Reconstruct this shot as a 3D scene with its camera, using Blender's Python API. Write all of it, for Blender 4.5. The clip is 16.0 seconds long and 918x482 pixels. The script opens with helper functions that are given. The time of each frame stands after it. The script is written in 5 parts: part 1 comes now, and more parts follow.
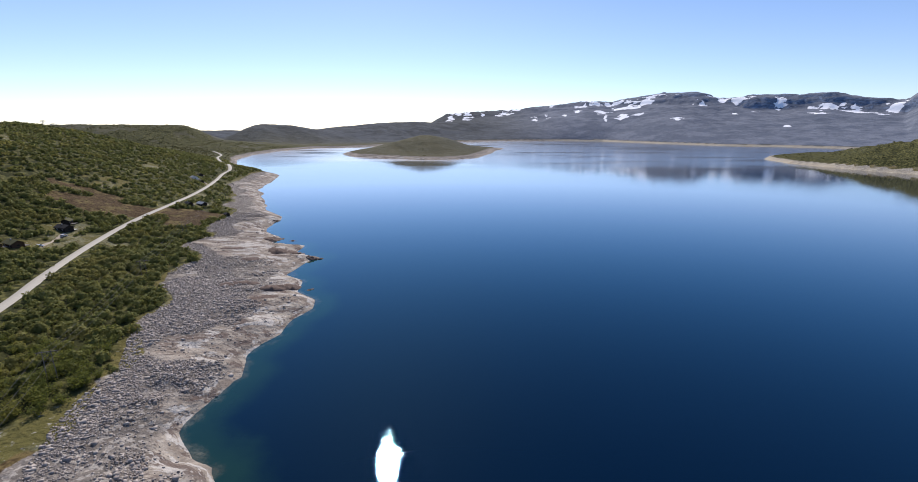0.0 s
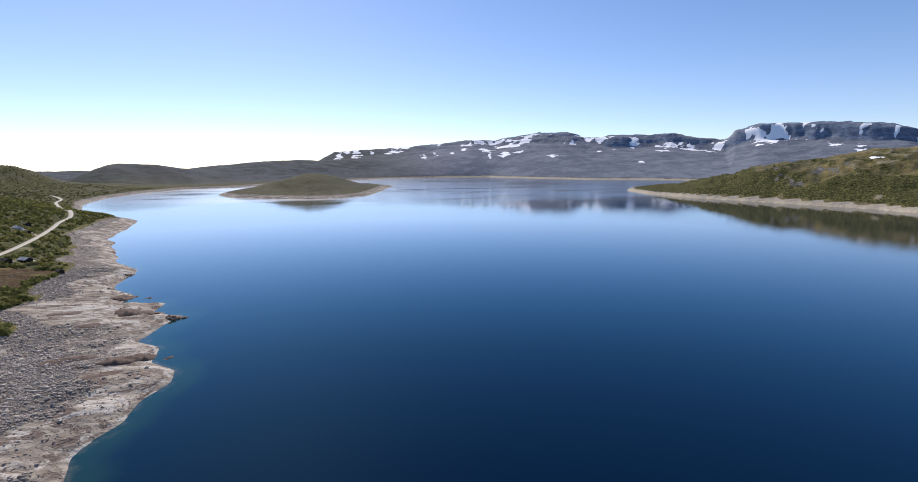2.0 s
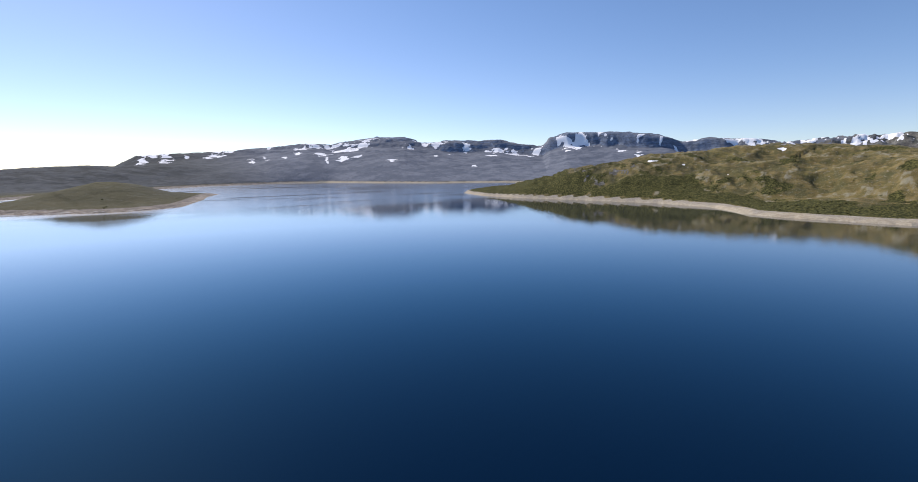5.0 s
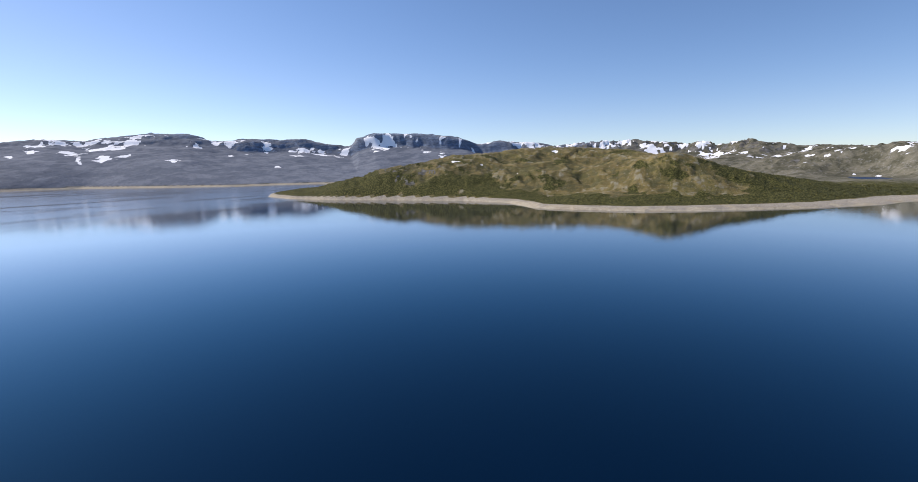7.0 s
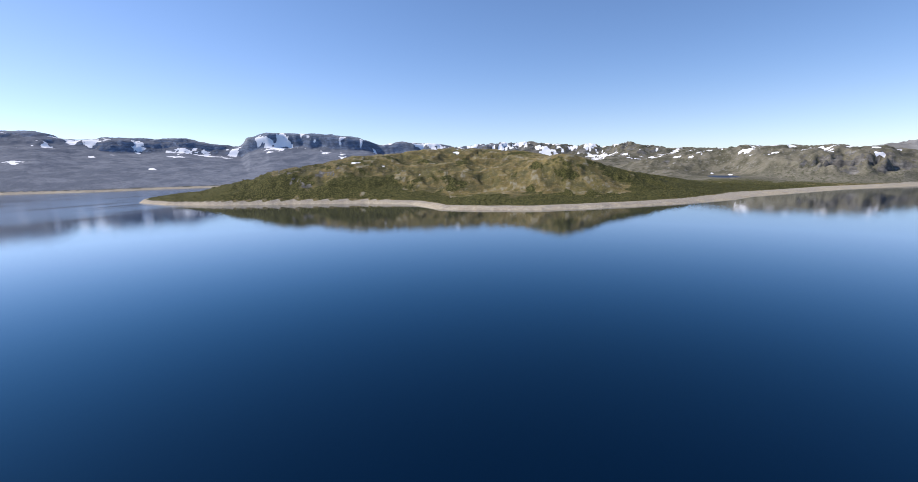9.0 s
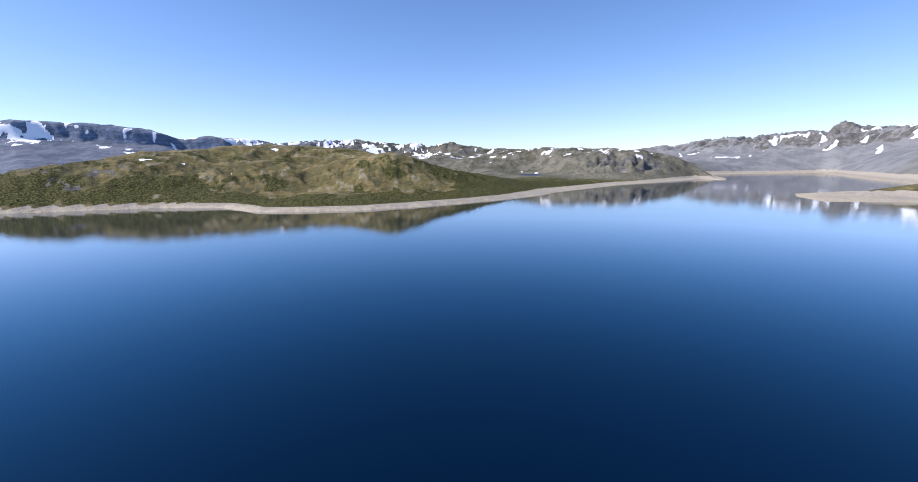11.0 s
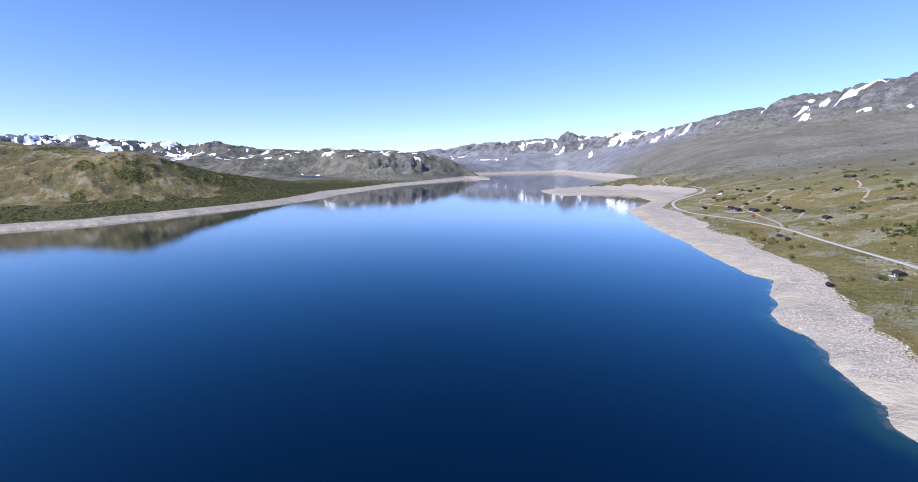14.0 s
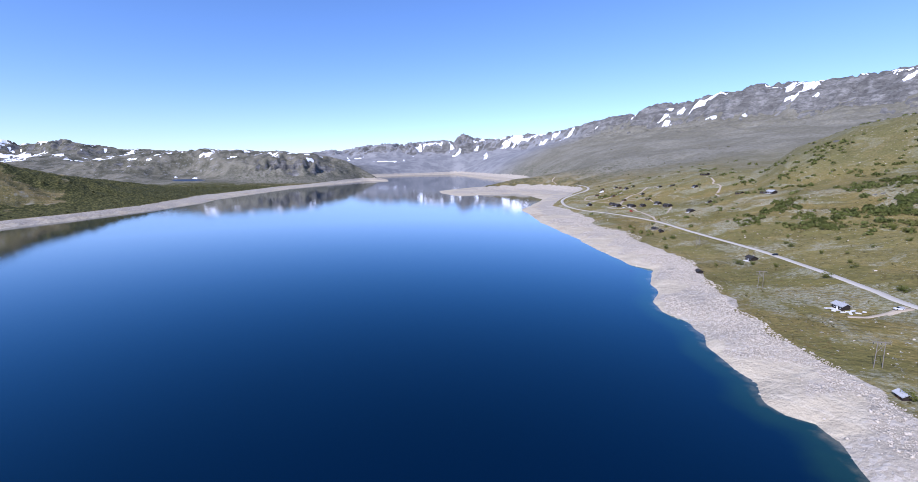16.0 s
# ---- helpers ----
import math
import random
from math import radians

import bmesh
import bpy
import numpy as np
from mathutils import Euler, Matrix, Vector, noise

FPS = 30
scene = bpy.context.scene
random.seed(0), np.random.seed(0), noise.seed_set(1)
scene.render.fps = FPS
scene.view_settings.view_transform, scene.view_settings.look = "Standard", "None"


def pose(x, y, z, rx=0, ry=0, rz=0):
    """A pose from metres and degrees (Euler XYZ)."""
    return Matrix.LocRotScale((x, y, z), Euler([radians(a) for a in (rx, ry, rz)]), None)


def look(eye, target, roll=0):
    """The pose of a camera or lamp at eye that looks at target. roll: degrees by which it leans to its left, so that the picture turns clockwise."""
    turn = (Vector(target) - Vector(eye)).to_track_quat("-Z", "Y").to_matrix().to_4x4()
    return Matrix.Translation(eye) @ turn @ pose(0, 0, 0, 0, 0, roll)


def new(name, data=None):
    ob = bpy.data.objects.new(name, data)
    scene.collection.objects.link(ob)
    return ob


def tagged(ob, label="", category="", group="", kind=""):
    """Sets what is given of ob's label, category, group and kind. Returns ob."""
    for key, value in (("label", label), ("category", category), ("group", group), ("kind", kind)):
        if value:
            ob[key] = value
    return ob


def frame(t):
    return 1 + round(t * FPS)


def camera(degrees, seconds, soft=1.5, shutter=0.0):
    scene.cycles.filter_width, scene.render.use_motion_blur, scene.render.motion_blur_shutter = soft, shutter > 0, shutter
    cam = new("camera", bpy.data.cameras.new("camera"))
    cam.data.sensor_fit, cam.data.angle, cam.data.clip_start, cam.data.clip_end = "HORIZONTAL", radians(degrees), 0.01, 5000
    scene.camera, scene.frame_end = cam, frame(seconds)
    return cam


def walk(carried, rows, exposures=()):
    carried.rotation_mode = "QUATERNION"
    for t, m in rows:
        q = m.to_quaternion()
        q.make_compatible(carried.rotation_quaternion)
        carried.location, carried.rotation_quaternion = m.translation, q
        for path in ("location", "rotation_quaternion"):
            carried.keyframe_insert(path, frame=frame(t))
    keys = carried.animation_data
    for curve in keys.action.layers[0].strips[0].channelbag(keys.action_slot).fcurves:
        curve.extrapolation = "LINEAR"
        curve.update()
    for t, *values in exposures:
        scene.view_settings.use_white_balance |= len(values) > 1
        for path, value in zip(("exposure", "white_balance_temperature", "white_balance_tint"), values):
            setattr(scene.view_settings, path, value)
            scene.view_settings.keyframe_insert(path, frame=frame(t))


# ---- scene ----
EXPOSURES = [(0.0, 0.1, 6450, 16), (3.0, 0.1, 6600, 15), (7.0, 0.12, 6650, 15), (11.0, 0.42, 6100, 18), (16.0, 0.45, 5470, 24)]
cam = camera(91.03, 16.0, soft=0.75)
PATH = [  # seconds, place, turn
    (0.0, 0.00, 0.00, 100.00, 75.594, -0.309, 0.000),
    (0.5, 0.40, 3.73, 100.00, 76.062, -0.204, -3.597),
    (1.0, 1.12, 7.57, 99.97, 77.545, -0.123, -7.818),
    (1.5, 1.87, 11.53, 99.77, 79.205, 0.012, -10.939),
    (2.0, 2.48, 15.36, 99.50, 80.187, 0.108, -13.602),
    (2.5, 2.68, 18.67, 99.16, 80.560, 0.191, -15.784),
    (3.0, 2.91, 21.78, 98.94, 80.721, 0.294, -17.524),
    (5.5, 7.67, 39.47, 98.62, 80.597, 0.506, -39.230),
    (6.0, 9.36, 43.24, 98.54, 80.554, 0.572, -45.058),
    (6.5, 11.80, 46.70, 98.48, 80.507, 0.598, -50.795),
    (7.0, 15.00, 49.29, 98.46, 80.504, 0.717, -57.130),
    (7.5, 18.95, 50.90, 98.48, 80.539, 0.835, -60.555),
    (8.0, 23.57, 51.81, 98.49, 80.533, 0.876, -62.805),
    (10.5, 50.14, 53.95, 98.50, 80.183, 0.683, -84.289),
    (11.0, 56.03, 53.74, 98.46, 80.042, 0.500, -90.432),
    (11.5, 62.56, 52.84, 98.37, 80.070, 0.380, -96.152),
    (12.0, 69.27, 51.14, 98.21, 80.113, 0.360, -102.272),
    (12.5, 75.73, 48.73, 98.00, 80.100, 0.297, -107.612),
    (13.0, 81.36, 45.72, 97.54, 80.101, 0.354, -112.429),
    (13.5, 85.71, 42.29, 96.77, 80.122, 0.420, -115.056),
    (14.0, 89.28, 38.69, 95.88, 80.104, 0.378, -117.055),
    (14.5, 92.52, 35.16, 94.93, 80.156, 0.388, -119.810),
    (15.0, 95.46, 31.66, 94.00, 80.186, 0.384, -123.225),
    (15.5, 98.92, 28.13, 93.14, 80.238, 0.406, -126.394),
    (16.0, 101.92, 24.55, 92.51, 80.247, 0.459, -129.691),
]
walk(cam, [(row[0], pose(*row[1:])) for row in PATH], EXPOSURES)

# ---- light ----
SUN_AZ, SUN_EL = radians(-10.4), radians(40.6)
world = bpy.data.worlds.new("sky")
scene.world = world
world.use_nodes = True
wn = world.node_tree.nodes
sky = wn.new("ShaderNodeTexSky")
sky.sky_type = "NISHITA"
sky.sun_disc = False
sky.sun_elevation, sky.sun_rotation = SUN_EL, SUN_AZ
sky.altitude, sky.air_density, sky.dust_density, sky.ozone_density = 900, 0.85, 0.3, 1.5
tint = wn.new("ShaderNodeMix")
tint.data_type, tint.blend_type = "RGBA", "MULTIPLY"
tint.inputs[0].default_value = 1.0
pale = wn.new("ShaderNodeSeparateColor")
world.node_tree.links.new(sky.outputs[0], pale.inputs[0])
depth = wn.new("ShaderNodeMapRange")
depth.interpolation_type = "SMOOTHSTEP"
world.node_tree.links.new(pale.outputs[0], depth.inputs[0])
depth.inputs[1].default_value, depth.inputs[2].default_value = 1.0, 3.6
azure = wn.new("ShaderNodeMix")
azure.data_type = "RGBA"
azure.inputs[6].default_value, azure.inputs[7].default_value = (0.84, 1.0, 1.15, 1), (0.935, 0.985, 1.09, 1)
world.node_tree.links.new(depth.outputs[0], azure.inputs[0])
world.node_tree.links.new(azure.outputs[2], tint.inputs[7])
world.node_tree.links.new(sky.outputs[0], tint.inputs[6])
world.node_tree.links.new(tint.outputs[2], wn["Background"].inputs[0])
wn["Background"].inputs[1].default_value = 0.118
sun = new("sun", bpy.data.lights.new("sun", "SUN"))
sun.data.energy, sun.data.angle, sun.data.color = 4.2, radians(0.53), (1.0, 0.94, 0.85)
sun_way = Vector((math.sin(SUN_AZ) * math.cos(SUN_EL), math.cos(SUN_AZ) * math.cos(SUN_EL), math.sin(SUN_EL)))
sun.matrix_world = look(sun_way * 300, (0, 0, 0))


# ---- materials ----
class Mat:
    """A small builder of node materials."""

    def __init__(self, name, rough=0.8, metal=0.0, spec=0.3):
        self.m = bpy.data.materials.new(name)
        self.m.use_nodes = True
        self.n, self.l = self.m.node_tree.nodes, self.m.node_tree.links
        self.b = self.n["Principled BSDF"]
        self.b.inputs["Roughness"].default_value = rough
        self.b.inputs["Metallic"].default_value = metal
        self.b.inputs["Specular IOR Level"].default_value = spec
        self.where = self.n.new("ShaderNodeNewGeometry").outputs["Position"]

    def put(self, socket, value):
        if isinstance(value, bpy.types.NodeSocket):
            self.l.new(value, socket)
        elif isinstance(value, tuple) and len(value) == 3:
            socket.default_value = (*value, 1.0) if socket.type == "RGBA" else value
        else:
            socket.default_value = value

    def noise(self, scale, detail=4.0, rough=0.55, stretch=None, warp=0.0):
        where = self.where
        if stretch:
            node = self.n.new("ShaderNodeMapping")
            self.l.new(where, node.inputs[0])
            node.inputs["Rotation"].default_value = (0, 0, stretch[3] if len(stretch) > 3 else 0.0)
            node.inputs["Scale"].default_value = stretch[:3]
            where = node.outputs[0]
        node = self.n.new("ShaderNodeTexNoise")
        self.l.new(where, node.inputs["Vector"])
        node.inputs["Scale"].default_value, node.inputs["Detail"].default_value = scale, detail
        node.inputs["Roughness"].default_value, node.inputs["Distortion"].default_value = rough, warp
        return node.outputs[0]

    def cells(self, scale, what="Distance"):
        node = self.n.new("ShaderNodeTexVoronoi")
        self.l.new(self.where, node.inputs["Vector"])
        node.inputs["Scale"].default_value = scale
        return node.outputs[what]

    def ramp(self, value, low, high, a=0.0, b=1.0):
        node = self.n.new("ShaderNodeMapRange")
        node.interpolation_type = "SMOOTHSTEP"
        self.put(node.inputs[0], value)
        for i, v in enumerate((low, high, a, b)):
            node.inputs[i + 1].default_value = v
        return node.outputs[0]

    def calc(self, op, a, b=0.0):
        node = self.n.new("ShaderNodeMath")
        node.operation = op
        self.put(node.inputs[0], a)
        self.put(node.inputs[1], b)
        return node.outputs[0]

    def mix(self, fac, a, b, kind="MIX"):
        node = self.n.new("ShaderNodeMix")
        node.data_type, node.blend_type = "RGBA", kind
        self.put(node.inputs[0], fac)
        self.put(node.inputs[6], a)
        self.put(node.inputs[7], b)
        return node.outputs[2]

    def along(self, axis):
        node = self.n.new("ShaderNodeSeparateXYZ")
        self.l.new(self.where, node.inputs[0])
        return node.outputs[axis]

    def grey(self, colour):
        node = self.n.new("ShaderNodeSeparateColor")
        self.l.new(colour, node.inputs[0])
        return node.outputs[0]

    def attr(self, name):
        node = self.n.new("ShaderNodeAttribute")
        node.attribute_name = name
        return node.outputs["Fac"]

    def rand(self, island=False):
        if island:
            return self.n.new("ShaderNodeNewGeometry").outputs["Random Per Island"]
        return self.n.new("ShaderNodeObjectInfo").outputs["Random"]

    def bump(self, height, dist, strength=1.0):
        node = self.n.new("ShaderNodeBump")
        self.put(node.inputs["Height"], height)
        node.inputs["Distance"].default_value, node.inputs["Strength"].default_value = dist, strength
        self.put(self.b.inputs["Normal"], node.outputs[0])

    def colour(self, value):
        self.put(self.b.inputs["Base Color"], value)
        return self.m


def ground_material():
    """Heath, scrub, bare shore, rock and old snow by cover, with haze and shade tinted into the far heights."""
    s = Mat("ground", 0.95, 0, 0.08)
    shore, wood, rock, snow, moor, wet, sandy = (s.attr(n) for n in ("shore", "wood", "rock", "snow", "moor", "bog", "sand"))
    crest = s.attr("crest")
    big, mid, fine, grit = s.noise(0.006, 5, 0.6), s.noise(0.05, 5, 0.6), s.noise(0.5, 5, 0.7), s.noise(2.2, 3, 0.7)
    heath = s.mix(s.ramp(mid, 0.36, 0.64), (0.200, 0.146, 0.040), (0.282, 0.204, 0.070))
    heath = s.mix(s.ramp(big, 0.42, 0.62, 0, 0.6), heath, (0.195, 0.176, 0.064))
    heath = s.mix(s.ramp(s.noise(0.22, 6, 0.75), 0.45, 0.60, 0, 0.5), heath, (0.120, 0.112, 0.032))
    heath = s.mix(s.ramp(s.noise(0.7, 5, 0.78), 0.54, 0.62, 0, 0.4), heath, (0.27, 0.255, 0.17))
    heath = s.mix(s.ramp(s.noise(0.018, 5, 0.65), 0.45, 0.58, 0, 0.75), heath, (0.135, 0.124, 0.036))
    heath = s.mix(s.ramp(fine, 0.34, 0.6, 0.6, 0), heath, (0.082, 0.080, 0.022))
    lichen = s.calc("MULTIPLY", s.ramp(s.noise(0.020, 5, 0.68, warp=0.5), 0.50, 0.58), s.ramp(s.noise(0.45, 5, 0.8), 0.40, 0.60, 0, 0.75))
    heath = s.mix(lichen, heath, (0.37, 0.37, 0.285))
    heath = s.mix(s.ramp(s.along(1), -500, -80, 0, 0.5), s.mix(0.10, heath, (0.34, 0.27, 0.12)), (0.098, 0.090, 0.028))
    hill = s.mix(s.ramp(s.noise(0.012, 6, 0.68, warp=0.5), 0.42, 0.60), (0.140, 0.106, 0.042), (0.262, 0.200, 0.084))
    hill = s.mix(s.ramp(s.noise(0.008, 5, 0.6), 0.50, 0.62, 0, 0.7), hill, (0.168, 0.142, 0.050))
    hill = s.mix(s.ramp(s.noise(0.05, 8, 0.75), 0.50, 0.60, 0, 0.6), hill, (0.060, 0.062, 0.022))
    hill = s.mix(s.calc("MULTIPLY", s.ramp(crest, 0.10, -0.10), s.ramp(s.noise(0.035, 6, 0.7), 0.38, 0.56, 0, 0.8)), hill, (0.058, 0.062, 0.028))
    hill = s.mix(s.calc("MULTIPLY", s.ramp(crest, 0.09, 0.16), s.ramp(s.noise(0.03, 7, 0.75), 0.42, 0.58, 0, 0.85)), hill, (0.30, 0.28, 0.205))
    hill = s.mix(s.ramp(s.noise(0.09, 8, 0.8), 0.57, 0.64, 0, 0.8), hill, (0.27, 0.25, 0.20))
    heath = s.mix(s.ramp(s.along(0), 750, 950, 0, 0.8), heath, hill)
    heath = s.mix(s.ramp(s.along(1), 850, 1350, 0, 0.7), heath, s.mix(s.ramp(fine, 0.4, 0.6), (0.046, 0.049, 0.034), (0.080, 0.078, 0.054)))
    heath = s.mix(s.calc("MULTIPLY", s.ramp(s.along(2), 35, 110, 0, 0.6), s.ramp(s.along(0), 800, 650)), heath, s.mix(s.ramp(fine, 0.4, 0.6), (0.085, 0.082, 0.032), (0.155, 0.142, 0.062)))
    heath = s.mix(s.ramp(s.noise(0.35, 5, 0.8), 0.61, 0.66), heath, (0.42, 0.40, 0.35))
    heath = s.mix(s.ramp(s.noise(0.11, 7, 0.8, warp=0.8), 0.62, 0.67, 0, 0.8), heath, (0.33, 0.32, 0.28))
    green = s.mix(s.ramp(mid, 0.35, 0.65), (0.112, 0.103, 0.035), (0.160, 0.146, 0.050))
    green = s.mix(s.ramp(fine, 0.45, 0.62, 0, 0.8), green, (0.110, 0.110, 0.034))
    green = s.mix(s.ramp(s.cells(0.22), 0.25, 0.6), green, (0.044, 0.046, 0.015))
    moors = s.mix(s.ramp(s.noise(0.006, 6, 0.62), 0.40, 0.62), (0.178, 0.165, 0.124), (0.240, 0.224, 0.174))
    moors = s.mix(s.ramp(s.noise(0.10, 6, 0.75), 0.40, 0.60, 0.45, 0), moors, (0.092, 0.093, 0.056))
    moors = s.mix(s.ramp(s.noise(0.22, 6, 0.8), 0.56, 0.66, 0, 0.5), moors, (0.27, 0.262, 0.225))
    low = s.ramp(s.along(2), 130, 40)
    moors = s.mix(s.calc("MULTIPLY", low, s.ramp(s.noise(0.07, 6, 0.8), 0.51, 0.58, 0, 0.85)), moors, (0.060, 0.066, 0.030))
    eastern = s.mix(s.ramp(s.noise(0.012, 7, 0.72), 0.40, 0.60), (0.080, 0.078, 0.052), (0.185, 0.172, 0.128))
    eastern = s.mix(s.ramp(s.noise(0.05, 7, 0.78), 0.54, 0.62, 0, 0.7), eastern, (0.26, 0.255, 0.235))
    moors = s.mix(s.ramp(s.along(0), 2100, 2900), moors, eastern)
    # far end moor, lightened so its base colour carries the haze
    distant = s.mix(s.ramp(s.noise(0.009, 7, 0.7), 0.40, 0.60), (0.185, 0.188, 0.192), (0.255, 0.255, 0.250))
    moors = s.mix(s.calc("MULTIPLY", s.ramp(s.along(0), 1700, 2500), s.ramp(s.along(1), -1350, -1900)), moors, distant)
    # moor of the north, blued in the base colour to stand for haze
    hazy_north = s.mix(s.ramp(s.noise(0.007, 7, 0.68), 0.40, 0.60), (0.124, 0.144, 0.184), (0.192, 0.213, 0.254))
    hazy_north = s.mix(s.ramp(s.noise(0.03, 7, 0.75), 0.50, 0.62, 0, 0.45), hazy_north, (0.098, 0.114, 0.138))
    # western moor, haze and backlit shade put into its dark blue
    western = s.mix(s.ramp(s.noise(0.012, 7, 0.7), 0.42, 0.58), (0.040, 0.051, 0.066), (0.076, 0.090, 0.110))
    moors = s.mix(s.ramp(s.along(1), 700, 1600, 0, 0.97), moors, s.mix(s.ramp(s.along(0), 0, 900), western, hazy_north))
    # blue skylit shade and haze of the northern cliffs, painted into the rock
    north_shade = s.ramp(s.along(1), 1500, 2300)
    stone = s.mix(s.ramp(s.noise(0.018, 8, 0.72), 0.40, 0.62), s.mix(north_shade, (0.138, 0.133, 0.119), (0.170, 0.215, 0.295)), s.mix(north_shade, (0.250, 0.243, 0.222), (0.250, 0.300, 0.385)))
    stone = s.mix(s.ramp(s.noise(0.010, 8, 0.74, (1, 1, 5)), 0.44, 0.56, 0.55, 0), stone, s.mix(north_shade, (0.082, 0.079, 0.072), (0.100, 0.118, 0.150)))
    stone = s.mix(s.ramp(s.noise(0.045, 9, 0.8, (1, 1, 2.2)), 0.42, 0.51, 0.55, 0), stone, s.mix(north_shade, (0.052, 0.051, 0.048), (0.075, 0.088, 0.110)))
    stone = s.mix(s.ramp(s.noise(0.03, 9, 0.8, (1, 1, 2)), 0.55, 0.66, 0, 0.45), stone, (0.27, 0.27, 0.265))
    pebble = s.mix(s.ramp(s.cells(1.5), 0.1, 0.6), s.grey(s.cells(1.5, "Color")), (0.08, 0.08, 0.08))
    cobble = s.grey(s.cells(0.62, "Color"))
    bleached = s.calc("MAXIMUM", s.ramp(s.along(1), 60, -160), s.ramp(s.along(0), 500, 900, 0, 0.8))
    bank = s.mix(s.ramp(s.noise(0.05, 6, 0.7, (1, 1, 6)), 0.38, 0.62), (0.20, 0.175, 0.145), (0.31, 0.275, 0.235))
    bank = s.mix(s.calc("MULTIPLY", bleached, 0.75), bank, (0.55, 0.49, 0.375))
    bank = s.mix(s.ramp(bleached, 0, 1, 0.5, 0.25), bank, s.mix(pebble, (0.075, 0.063, 0.050), (0.50, 0.44, 0.37)))
    bank = s.mix(s.ramp(cobble, 0.72, 0.80, 0, 0.6), bank, (0.50, 0.455, 0.39))
    bank = s.mix(s.calc("MULTIPLY", s.ramp(fine, 0.36, 0.55, 0.7, 0), s.ramp(bleached, 0, 1, 1, 0.35)), bank, (0.15, 0.125, 0.108))
    sand = s.mix(s.ramp(s.noise(0.05, 6, 0.7, (1, 2.5, 9, 0.5)), 0.4, 0.6), (0.245, 0.200, 0.156), (0.41, 0.355, 0.285))
    sand = s.mix(s.ramp(s.noise(0.06, 5, 0.7, (0.3, 2.4, 9, 0)), 0.525, 0.565, 0, 0.85), sand, (0.125, 0.088, 0.072))
    sand = s.mix(s.ramp(s.noise(0.045, 6, 0.7, (0.3, 2.2, 9, 0)), 0.53, 0.57, 0, 0.85), sand, (0.56, 0.52, 0.46))
    sand = s.mix(s.ramp(grit, 0.4, 0.7, 0, 0.4), sand, (0.28, 0.25, 0.22))
    sand = s.mix(s.calc("MULTIPLY", bleached, 0.75), sand, (0.55, 0.485, 0.350))
    sand = s.mix(s.calc("MULTIPLY", bleached, s.ramp(s.noise(0.02, 6, 0.7, (1, 1, 4)), 0.52, 0.64, 0, 0.6)), sand, (0.36, 0.285, 0.20))
    sand = s.mix(s.calc("MULTIPLY", bleached, 0.3), sand, s.mix(pebble, (0.30, 0.25, 0.175), (0.66, 0.57, 0.42)))
    bank = s.mix(sandy, bank, sand)
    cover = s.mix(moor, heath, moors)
    cover = s.mix(s.ramp(wet, 0.3, 0.7), cover, s.mix(s.ramp(s.noise(0.07, 5, 0.7), 0.50, 0.60, 0, 0.8), s.mix(s.ramp(fine, 0.4, 0.6), (0.052, 0.032, 0.015), (0.115, 0.076, 0.036)), (0.170, 0.128, 0.052)))
    cover = s.mix(s.ramp(s.calc("ADD", wood, s.calc("MULTIPLY", s.calc("SUBTRACT", mid, 0.5), 1.2)), 0.3, 0.7), cover, green)
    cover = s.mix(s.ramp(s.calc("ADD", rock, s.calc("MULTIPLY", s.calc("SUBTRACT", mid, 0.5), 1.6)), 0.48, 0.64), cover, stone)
    cover = s.mix(s.ramp(s.calc("ADD", shore, s.calc("MULTIPLY", s.calc("SUBTRACT", fine, 0.5), 0.5)), 0.42, 0.58), cover, bank)
    drift = s.ramp(s.calc("ADD", snow, s.calc("MULTIPLY", s.calc("SUBTRACT", s.noise(0.028, 8, 0.72), 0.5), 1.2)), 0.48, 0.53)
    cover = s.mix(drift, cover, (0.93, 0.945, 0.97))
    relief = s.calc("ADD", s.calc("MULTIPLY", fine, 0.5), s.calc("MULTIPLY", mid, 2.0))
    relief = s.calc("ADD", relief, s.calc("MULTIPLY", s.noise(0.012, 6, 0.65), 7.0))
    s.bump(s.calc("MULTIPLY", relief, s.ramp(drift, 0, 1, 1, 0.15)), 1.6, 0.9)
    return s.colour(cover)


